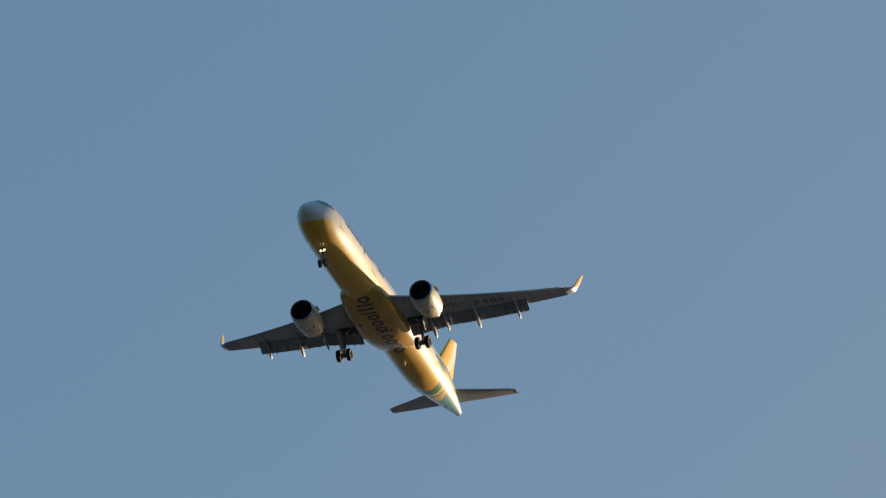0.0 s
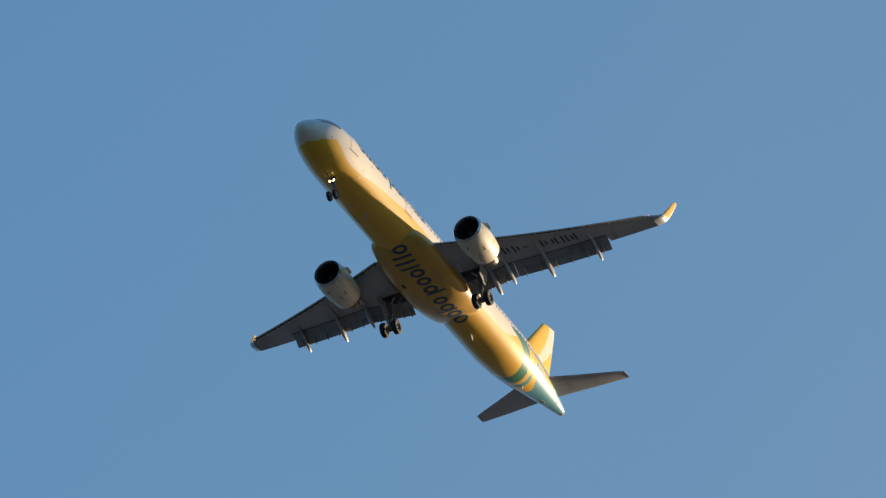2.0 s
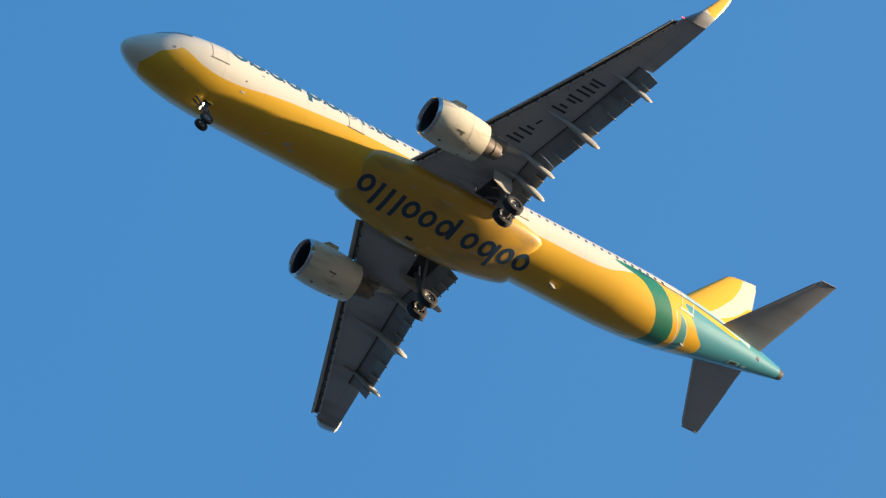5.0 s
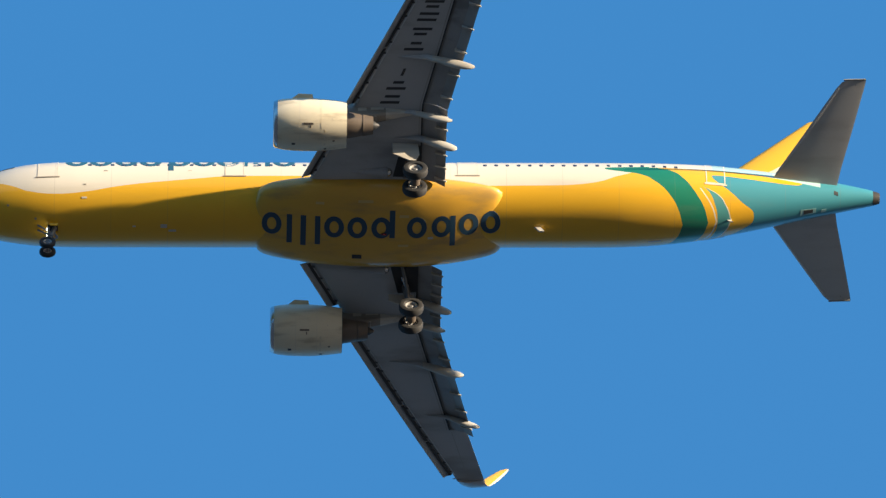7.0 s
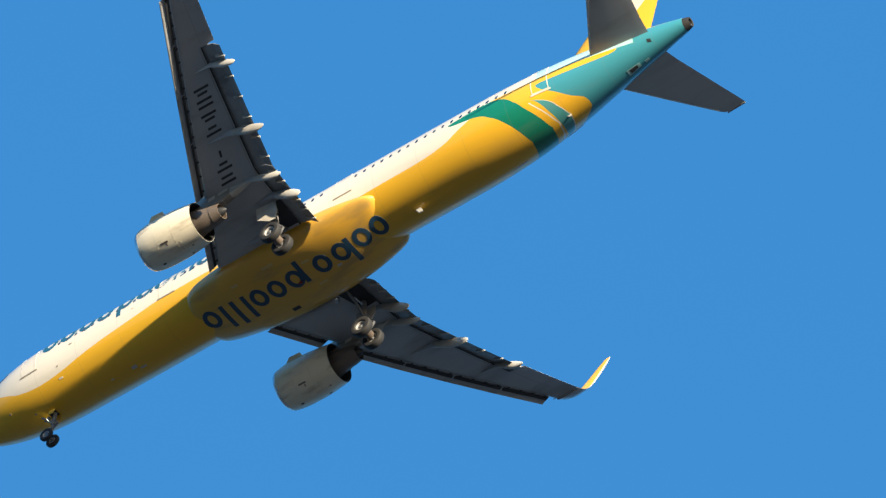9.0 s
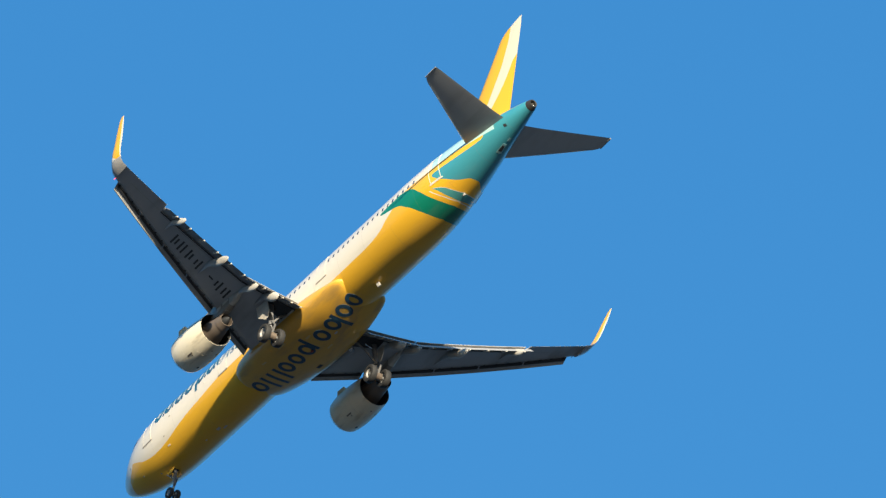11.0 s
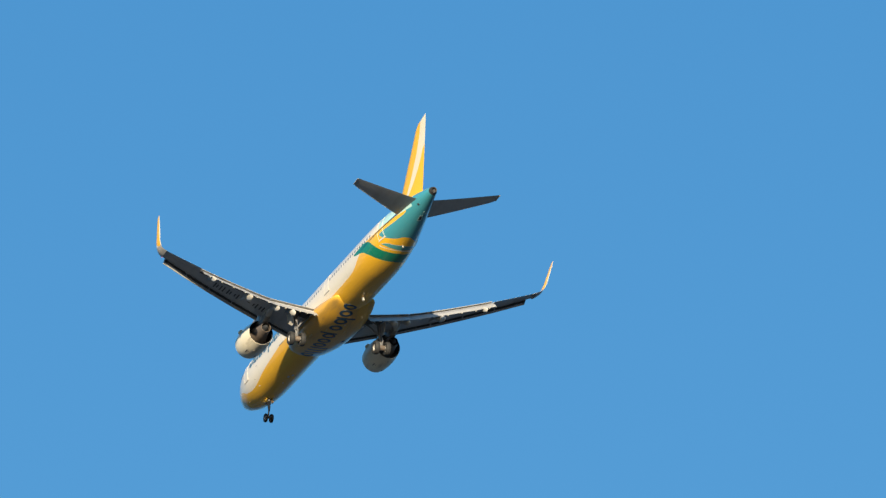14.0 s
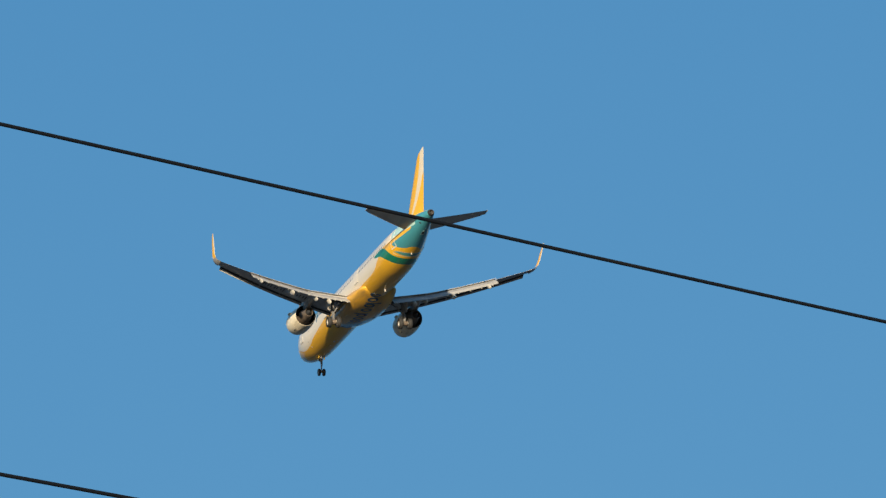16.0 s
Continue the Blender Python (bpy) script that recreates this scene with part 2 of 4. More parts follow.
def part(name, bm, material, parent, label="", angle=38, remap=True):
    if remap:
        for v in bm.verts:
            v.co = body(v.co)
    bmesh.ops.recalc_face_normals(bm, faces=bm.faces)
    me = bpy.data.meshes.new(name)
    bm.to_mesh(me)
    bm.free()
    me.materials.append(material)
    me.polygons.foreach_set("use_smooth", [True] * len(me.polygons))
    me.set_sharp_from_angle(angle=radians(angle))
    ob = new(name, me)
    ob.parent = parent
    if label:
        tagged(ob, label)
    return ob


def loft(rings, cap=True, close=True):
    bm = bmesh.new()
    rows = [[bm.verts.new(p) for p in r] for r in rings]
    n = len(rows[0])
    for a, b in zip(rows, rows[1:]):
        for i in range(n if close else n - 1):
            bm.faces.new((a[i], a[(i + 1) % n], b[(i + 1) % n], b[i]))
    if cap:
        bm.faces.new(rows[0]), bm.faces.new(rows[-1])
    return bm


def spin(profile, y, z, n=48, closed=False, axis_s=None):
    """Turn (station, radius) pairs about an axis along the hull."""
    rings = [[(s, y + r * math.cos(a), z + r * math.sin(a)) for a in (2 * math.pi * i / n for i in range(n))] for s, r in profile]
    if closed:
        rings.append(rings[0])
    bm = loft(rings, cap=False)
    bmesh.ops.remove_doubles(bm, verts=bm.verts, dist=1e-5)
    return bm


def tube(points, radius, n=10):
    rings = []
    pts = [Vector(p) for p in points]
    for i, p in enumerate(pts):
        d = (pts[min(i + 1, len(pts) - 1)] - pts[max(i - 1, 0)]).normalized()
        u = d.cross(Vector((0.3, 1, 0.2))).normalized()
        w = d.cross(u)
        r = radius[i] if isinstance(radius, (list, tuple)) else radius
        rings.append([p + r * (math.cos(a) * u + math.sin(a) * w) for a in (2 * math.pi * k / n for k in range(n))])
    return loft(rings)


def slab(corners, normal, thick, bevel=0.0):
    """A plate with these corners, as thick as given on both sides."""
    nv = Vector(normal).normalized() * (thick / 2)
    bm = loft([[Vector(c) - nv for c in corners], [Vector(c) + nv for c in corners]])
    if bevel:
        bmesh.ops.bevel(bm, geom=bm.edges[:], offset=bevel, segments=2, affect="EDGES")
    return bm


def join(*meshes):
    out = bmesh.new()
    for bm in meshes:
        me = bpy.data.meshes.new("joint")
        bm.to_mesh(me)
        bm.free()
        out.from_mesh(me)
        bpy.data.meshes.remove(me)
    return out


def smooth_table(table):
    """A smooth function of the first column."""
    t = np.array(table, float)
    x, ys = t[:, 0], t[:, 1:]
    d = np.diff(ys, axis=0) / np.diff(x)[:, None]
    m = np.zeros_like(ys)
    for i in range(1, len(x) - 1):
        same = d[i - 1] * d[i] > 0
        m[i] = np.where(same, 2 * d[i - 1] * d[i] / np.where(same, d[i - 1] + d[i], 1), 0)
    m[0], m[-1] = d[0], d[-1]

    def f(v):
        i = int(np.clip(np.searchsorted(x, v) - 1, 0, len(x) - 2))
        h = x[i + 1] - x[i]
        u = (v - x[i]) / h
        return ((2 * u**3 - 3 * u**2 + 1) * ys[i] + (u**3 - 2 * u**2 + u) * h * m[i] + (3 * u**2 - 2 * u**3) * ys[i + 1] + (u**3 - u**2) * h * m[i + 1])
    return f


# station, crown, keel, half width, about the axis of the hull
HULL = smooth_table([
    (-0.5, -0.55, -0.55, 0.0), (-0.38, -0.30, -0.80, 0.27), (-0.15, -0.05, -1.03, 0.52), (0.35, 0.36, -1.29, 0.85),
    (1.0, 0.79, -1.52, 1.18), (1.7, 1.26, -1.70, 1.45), (2.4, 1.64, -1.83, 1.65), (3.1, 1.84, -1.92, 1.79),
    (4.0, 1.98, -2.0, 1.91), (5.0, 2.04, -2.04, 1.975), (6.2, 2.05, -2.05, 2.0), (12, 2.05, -2.05, 2.0),
    (22, 2.05, -2.05, 2.0), (30, 2.05, -2.05, 2.0), (31.5, 2.05, -2.03, 1.99), (33, 2.05, -1.93, 1.96),
    (35, 2.03, -1.66, 1.84), (37, 1.97, -1.25, 1.6), (39, 1.82, -0.78, 1.28), (41, 1.58, -0.31, 0.92),
    (43, 1.2, 0.14, 0.53), (43.8, 0.97, 0.31, 0.36), (44.06, 0.85, 0.37, 0.26),
])


def hull_axis(s):
    return -0.83 + 0.0225 * s


def hull_point(s, phi, out=0.0):
    """A place on the hull: phi in degrees from the keel, positive to port."""
    top, low, w = HULL(s)
    zc, h = (top + low) / 2, (top - low) / 2
    a = radians(phi)
    # angle about the hull's axis, not about the section's centre
    d = Vector((math.sin(a), -math.cos(a)))
    A = (d.x / w) ** 2 + (d.y / h) ** 2
    B = -2 * d.y * zc / h**2
    Cc = (zc / h) ** 2 - 1
    r = (-B + math.sqrt(max(B * B - 4 * A * Cc, 0))) / (2 * A) + out
    return Vector((s, d.x * r, d.y * r + hull_axis(s)))


def hull_ring(s, n=96):
    top, low, w = HULL(s)
    zc, h = (top + low) / 2 + hull_axis(s), (top - low) / 2
    return [(s, w * math.sin(a), zc - h * math.cos(a)) for a in (2 * math.pi * i / n for i in range(n))]


def hull_patch(s0, s1, p0, p1, out, ns=4, npz=6):
    """A thin curved plate on the hull."""
    bm = bmesh.new()
    rows = []
    for lift in (out, -0.03):
        rows.append([[bm.verts.new(hull_point(s0 + (s1 - s0) * i / ns, p0 + (p1 - p0) * j / npz, lift)) for j in range(npz + 1)] for i in range(ns + 1)])
    for g in rows:
        for i in range(ns):
            for j in range(npz):
                bm.faces.new((g[i][j], g[i + 1][j], g[i + 1][j + 1], g[i][j + 1]))
    a, b = rows
    rim = [(i, 0) for i in range(ns)] + [(ns, j) for j in range(npz)] + [(i, npz) for i in range(ns, 0, -1)] + [(0, j) for j in range(npz, 0, -1)]
    for p, q in zip(rim, rim[1:] + rim[:1]):
        bm.faces.new((a[p[0]][p[1]], a[q[0]][q[1]], b[q[0]][q[1]], b[p[0]][p[1]]))
    return bm


def phi_at(s, z):
    """The angle from the keel at which the hull has this height over its axis."""
    top, low, w = HULL(s)
    zc, h = (top + low) / 2, (top - low) / 2
    y = w * math.sqrt(max(1 - ((z - zc) / h) ** 2, 0.0))
    return math.degrees(math.atan2(y, -z))


# ---- setting ----
def ground():
    bm = bmesh.new()
    n, size = 24, 2400.0
    g = [[bm.verts.new((size * (2 * i / n - 1), size * (2 * j / n - 1), 0.0)) for j in range(n + 1)] for i in range(n + 1)]
    for i in range(n):
        for j in range(n):
            bm.faces.new((g[i][j], g[i + 1][j], g[i + 1][j + 1], g[i][j + 1]))
    ob = part("ground", bm, ground_material(), None, remap=False)
    tagged(ob, "flat grey ground under the approach path, unseen, coloured for its bounce light", "ground", kind="structure")


ground()

# ---- the airliner ----
plane = new("airliner")
tagged(plane, "yellow, white and teal twin-engine passenger airliner with landing gear down", "airliner")


def fuselage():
    st = [-0.4985, -0.47, -0.42, -0.34, -0.22, -0.05, 0.15, 0.4, 0.65, 0.9, 1.2] + [1.5 + 0.3 * i for i in range(16)] + [6.5 + 1.0 * i for i in range(25)] + [31 + 0.5 * i for i in range(26)] + [43.75]
    hull = part("fuselage", loft([hull_ring(s) for s in st]), LIVERY, plane, "white upper hull with yellow belly and teal tail", 60)
    # power unit outlet in the tail cone
    top, low, w = HULL(43.76)
    zc = (top + low) / 2 + hull_axis(43.76)
    part("exhaust_outlet", spin([(43.752, 0.35), (43.95, 0.30), (44.08, 0.25), (44.06, 0.19), (43.9, 0.17), (43.8, 0.02)], 0, zc, 28), OUTLET, hull, "dark metal tail outlet")
    part("outlet_lamp", spin([(44.02, 0.01), (44.09, 0.05), (44.02, 0.06)], 0.0, zc - 0.22, 12), METAL, hull)
    # windscreen panes
    for side in (1, -1):
        for s0, s1, z0, z1 in ((1.15, 1.72, 0.50, 0.98), (1.75, 2.35, 0.56, 1.40), (2.4, 3.0, 0.60, 1.35)):
            p0, p1 = sorted((phi_at((s0 + s1) / 2, z0), phi_at((s0 + s1) / 2, z1)))
            part("windscreen_pane", hull_patch(s0, s1, side * p0, side * min(p1, 176), 0.02), GLASS, hull)
    # cabin windows, one mesh shared by all
    bm = bmesh.new()
    ring = [(0.088 * math.copysign(abs(math.cos(a)) ** 0.6, math.cos(a)), 0.125 * math.copysign(abs(math.sin(a)) ** 0.6, math.sin(a))) for a in (2 * math.pi * i / 12 for i in range(12))]
    front = [bm.verts.new((x, 0.0, z)) for x, z in ring]
    rear = [bm.verts.new((x * 1.12, -0.03, z * 1.12)) for x, z in ring]
    bm.faces.new(front)
    for i in range(12):
        bm.faces.new((front[i], front[(i + 1) % 12], rear[(i + 1) % 12], rear[i]))
    bmesh.ops.recalc_face_normals(bm, faces=bm.faces)
    me = bpy.data.meshes.new("cabin_window")
    bm.to_mesh(me)
    bm.free()
    me.materials.append(GLASS)
    for side in (1, -1):
        s = 6.55
        while s < 34.6:
            if not (12.6 < s < 14.2 or 23.6 < s < 25.1):
                p = hull_point(s, side * phi_at(s, 0.44), 0.006)
                n = Vector((0, p.y, p.z - hull_axis(s))).normalized()
                ob = new("cabin_window", me)
                ob.parent = hull
                x = Vector((side, 0, 0))
                ob.matrix_local = Matrix.Translation(body(p)) @ Matrix((x, n, x.cross(n))).transposed().to_4x4()
            s += 0.533
    # doors
    for side in (1, -1):
        for s0, s1, z0, z1, mat in ((4.12, 5.02, -0.47, 1.4, SEAM), (12.95, 13.8, -0.45, 1.05, SEAM), (23.92, 24.82, -0.40, 1.05, SEAM), (35.72, 36.55, -0.45, 1.2, CREAM)):
            mid = (s0 + s1) / 2
            p0, p1 = phi_at(mid, z0) * side, phi_at(mid, z1) * side
            door = part("cabin_door", hull_patch(s0, s1, p0, p1, 0.006, 4, 10), LIVERY, hull, angle=30)
            w = 0.028 if mat is SEAM else 0.045
            dp = math.degrees(w / 2.0) * side
            outline = join(hull_patch(s0 - w, s0, p0 - dp, p1 + dp, 0.012, 1, 10), hull_patch(s1, s1 + w, p0 - dp, p1 + dp, 0.012, 1, 10),
                           hull_patch(s0 - w, s1 + w, p0 - dp * (2.2 if mat is SEAM else 1), p0, 0.014, 4, 1), hull_patch(s0 - w, s1 + w, p1, p1 + dp, 0.012, 4, 1))
            part("door_outline", outline, mat, door)
            sill = hull_patch(s0 - 0.12, s1 + 0.12, p0 - dp * 3.4, p0 - dp * 1.2, 0.022, 4, 1)
            part("door_sill", sill, SILL if mat is SEAM else CREAM, door)
    # title on the upper hull: plain blocks, one for each stroke group
    def arc(cs, cz, turn):
        """A curved bar, one half of a flattened ring."""
        grid = []
        for lift in (0.009, -0.03):
            for r in (1.0, 0.48):
                grid.append([])
                for i in range(9):
                    t = radians(turn + 91 * (i / 4 - 1))
                    q = cs + 0.52 * (r if r == 1 else 0.42) * math.cos(t)
                    grid[-1].append(hull_point(q, phi_at(q, cz + 0.60 * (r if r == 1 else 0.5) * math.sin(t)), lift))
        o, n, oo, nn = grid
        return loft([[o[i], n[i], nn[i], oo[i]] for i in range(9)])
    for q in (5.5, 6.65, 7.85, 9.0, 10.35, 11.5, 12.65, 15.3):
        for turn in (0, 180):
            part("title_bar", arc(q + 0.41, 0.86, turn), BLUE_TITLE, hull, "blue curved title bar")
    for s0, s1, z0, z1 in ((7.85, 8.05, 1.44, 1.75), (10.24, 10.5, -0.12, 0.6), (13.75, 13.99, 0.28, 1.4), (14.25, 14.49, 0.28, 1.7), (14.8, 15.04, 0.28, 1.6)):
        bm = hull_patch(s0, s1, phi_at(s0, z0), phi_at(s0, z1), 0.009, 3, 4)
        part("title_bar", bm, BLUE_TITLE, hull, "blue painted title bar")
    # small fittings on the lower hull
    part("drain_mast", slab([(27.45, 0.06, -2.15), (27.8, 0.06, -2.15), (28.0, 0.06, -2.62), (27.75, 0.06, -2.62)], (0, 1, 0), 0.09, 0.02), FAIRING_PALE, hull, "pale drain mast")
    part("drain_mast", slab([(36.55, 0.0, -1.2), (36.8, 0.0, -1.15), (36.98, 0.0, -1.45), (36.8, 0.0, -1.45)], (0, 1, 0), 0.07, 0.015), FAIRING_PALE, hull, "pale drain mast")
    for s0, s1, p0, p1, mat in ((9.92, 10.22, 1, 6, FAIRING_PALE), (10.3, 10.65, -5, -2, FAIRING_PALE), (8.6, 8.75, 2, 4, SEAM), (6.2, 6.45, 41, 43.5, SEAM), (6.28, 6.4, 60, 62, SILL), (7.22, 7.4, 85, 87, SILL),
                                (11.2, 11.36, 86, 88, SEAM), (41.85, 42.05, 102, 112, DARK), (40.25, 41.0, -34, 8, PALE_FRAME), (40.4, 40.85, -27, 2, DARK), (41.25, 41.5, -48, -14, PALE_FRAME), (33.0, 33.6, -32, -29, SEAM), (4.0, 4.1, 12, 15, SILL), (2.7, 2.8, 30, 33, SILL), (1.9, 2.0, 62, 66, SILL)):
        part("access_panel", hull_patch(s0, s1, p0, p1, 0.012 if mat is not DARK else 0.016, 2, 2), mat, hull)
    for s0, phi in ((8.7, 180), (13.2, 180)):
        a = hull_point(s0, phi, -0.05)
        up = Vector((0, a.y, a.z - hull_axis(s0))).normalized()
        part("blade_antenna", slab([a, a + Vector((0.36, 0, 0)), a + Vector((0.42, 0, 0)) + up * 0.3, a + Vector((0.25, 0, 0)) + up * 0.3], up.cross(Vector((1, 0, 0))), 0.04, 0.01), FAIRING_PALE, hull)


OUTLET = plain("sooty_outlet_metal", (0.022, 0.021, 0.02), (0.012, 0.012, 0.012), 0.7)
PALE_FRAME = plain("pale_panel_frame", (0.22, 0.42, 0.44), DIRT, 0.45)
fuselage()


FAIR = smooth_table([
    # station, half width, keel, crown, squareness
    (14.3, 1.2, -2.42, -1.3, 2.0), (14.6, 1.75, -2.5, -1.05, 2.0), (15.2, 2.0, -2.58, -0.85, 2.1), (16.2, 2.17, -2.7, -0.75, 2.25), (17.5, 2.3, -2.8, -0.72, 2.45), (19.5, 2.36, -2.88, -0.72, 2.6),
    (21.5, 2.36, -2.84, -0.76, 2.6), (23.2, 2.28, -2.68, -0.86, 2.4), (24.2, 2.17, -2.5, -0.95, 2.2), (25.0, 2.03, -2.32, -1.02, 2.05), (25.5, 1.9, -2.18, -1.1, 2.0), (25.8, 1.76, -2.04, -1.18, 2.0), (26.0, 1.55, -1.85, -1.3, 2.0)])


def fairing_ring(s, n=64):
    w, low, top, p = FAIR(s)
    zc, h = (top + low) / 2, (top - low) / 2
    out = []
    for i in range(n):
        a = 2 * math.pi * i / n
        c, q = math.cos(a), math.sin(a)
        out.append((s, w * math.copysign(abs(q) ** (2 / p), q), zc - h * math.copysign(abs(c) ** (2 / p), c)))
    return out


def fairing_keel(s, y):
    w, low, top, p = FAIR(s)
    zc, h = (top + low) / 2, (top - low) / 2
    return zc - h * max(1 - (abs(y) / w) ** p, 0) ** (1 / p)


def belly_fairing():
    st = [14.3, 14.4, 14.5, 14.6, 14.8, 15.1] + [15.4 + 0.4 * i for i in range(25)] + [25.2, 25.4, 25.55, 25.7, 25.8, 25.88, 25.95, 26.0]
    fair = part("belly_fairing", loft([fairing_ring(s) for s in st]), FAIR_YELLOW, plane, "yellow wing-root fairing with a navy title", 50)

    def keel(s, y):
        return min(fairing_keel(s, y) if 14.4 < s < 25.9 else 0.0, hull_point(s, 0).z + (2.05 - math.sqrt(max(2.05**2 - y * y, 0))))

    def plate(s0, s1, y0, y1, mat, name, label="", lift=0.006, ns=6, ny=6):
        low = keel
        bm = bmesh.new()
        g = [[[bm.verts.new((s0 + (s1 - s0) * i / ns, y0 + (y1 - y0) * j / ny, low(s0 + (s1 - s0) * i / ns, y0 + (y1 - y0) * j / ny) - d)) for j in range(ny + 1)] for i in range(ns + 1)] for d in (lift, -0.02)]
        for k in g:
            for i in range(ns):
                for j in range(ny):
                    bm.faces.new((k[i][j], k[i + 1][j], k[i + 1][j + 1], k[i][j + 1]))
        return bm if name is None else part(name, bm, mat, fair, label)

    def arc(cs, cy, turn):
        """A curved bar on the keel, one half of a flattened ring."""
        grid = []
        for lift in (0.008, -0.02):
            for rs, ry in ((0.47, 0.58), (0.22, 0.33)):
                grid.append([])
                for i in range(11):
                    t = radians(turn + 91 * (i / 5 - 1))
                    q, y = cs + rs * math.cos(t), cy + ry * math.sin(t)
                    grid[-1].append((q, y, keel(q, y) - lift))
        o, n, oo, nn = grid
        part("title_bar", loft([[o[i], n[i], nn[i], oo[i]] for i in range(11)]), TITLE, fair, "navy curved title bar")

    # the title on the keel: plain bars with the rise and fall of its words
    def bar(s0, s1, y0, y1):
        plate(s0, s1, y0, y1, TITLE, "title_bar", "navy painted title bar", 0.007, 6, 4)
    for s0, s1 in ((14.7, 15.58), (17.64, 18.52), (18.72, 19.62), (19.94, 20.66), (21.52, 22.44), (22.78, 23.5), (23.98, 24.86), (25.02, 25.9)):
        for turn in (0, 180):
            arc((s0 + s1) / 2, 0.305, turn)
    for s0, s1, y0, y1 in ((15.85, 16.1, -0.7, 0.86), (16.5, 16.76, -0.8, 0.86), (17.18, 17.43, -0.7, 0.86), (20.69, 20.95, -0.25, 1.24), (23.54, 23.8, -0.8, 0.86)):
        bar(s0, s1, y0, y1)
    for s0, s1, y0, y1, mat in ((18.95, 19.4, -1.5, -1.24, DARK), (21.15, 21.6, 0.86, 1.0, SEAM2), (19.2, 19.9, 1.6, 1.72, SEAM2), (21.1, 21.6, -0.75, -0.62, SEAM2), (17.2, 17.6, 1.45, 1.57, SEAM2), (22.5, 22.75, -0.35, -0.22, FAIRING_PALE)):
        plate(s0, s1, y0, y1, mat, "access_panel", lift=0.012, ns=2, ny=2)
    part("beacon", spin([(20.3, 0.0), (20.31, 0.05), (20.42, 0.07), (20.53, 0.05), (20.54, 0.0)], 0.0, -2.94, 16), RED_GLASS, fair, "red beacon glass")


FAIR_YELLOW = plain("fairing_yellow_paint", (0.66, 0.36, 0.03), (0.20, 0.15, 0.08), 0.45, coat=0.8, amount=0.5)
SEAM2 = plain("pale_vent", (0.60, 0.42, 0.14), DIRT, 0.5)
belly_fairing()


# ---- wings ----
def wing_z(y):
    d = y - 2.0
    return -1.72 + 0.105 * d + 0.0048 * d * d


def wing_le(y):
    return 17.03 + 0.522 * (y - 2.5)


def flap_te(y):
    return 23.25 if y < 6.1 else 23.25 + 0.264 * (y - 6.1)


def wing_te(y):
    if y < 13.16:
        return flap_te(y) - 1.12
    return 24.80 + 0.283 * (y - 13.2)


def foil(n=12):
    """Half thickness of the section along the chord."""
    out = []
    for i in range(n + 1):
        u = 0.5 - 0.5 * math.cos(math.pi * i / n)
        out.append((u, 5 * (0.2969 * math.sqrt(u) - 0.126 * u - 0.3516 * u * u + 0.2843 * u**3 - 0.1015 * u**4)))
    return out


def wing_section(y, side, te=None):
    le = wing_le(y)
    end = wing_te(y) if te is None else te
    full = 24.80 + 0.283 * (y - 13.2) - le if y > 6.3 else 23.0 - le
    tc = 0.145 - 0.035 * min((y - 2) / 8, 1)
    z = wing_z(y)
    up, low = [], []
    for u, h in foil():
        s = le + (end - le) * u
        v = (s - le) / full
        hh = 5 * (0.2969 * math.sqrt(v) - 0.126 * v - 0.3516 * v * v + 0.2843 * v**3 - 0.1015 * v**4) * tc * full
        bend = 0.03 * full * math.sin(math.pi * min(v, 1)) + 0.045 * full * (0.5 - v)
        up.append((s, side * y, z + bend + hh * 1.05))
        low.append((s, side * y, z + bend - hh * 0.8))
    return up + low[::-1][:-1]


def wing_low(s, y):
    le = wing_le(y)
    full = 24.80 + 0.283 * (y - 13.2) - le if y > 6.3 else 23.0 - le
    tc = 0.145 - 0.035 * min((y - 2) / 8, 1)
    v = max((s - le) / full, 0.0)
    hh = 5 * (0.2969 * math.sqrt(v) - 0.126 * v - 0.3516 * v * v + 0.2843 * v**3 - 0.1015 * v**4) * tc * full
    return wing_z(y) + 0.03 * full * math.sin(math.pi * min(v, 1)) + 0.045 * full * (0.5 - v) - hh * 0.8


def small_foil(le, te, y, z0, z1, thick, side, belly=0.7):
    """A closed section from a leading place to a trailing place."""
    up, low = [], []
    for u, h in foil(8):
        s, z = le + (te - le) * u, z0 + (z1 - z0) * u
        up.append((s, side * y, z + h * thick)), low.append((s, side * y, z - h * thick * belly))
    return up + low[::-1][1:-1]


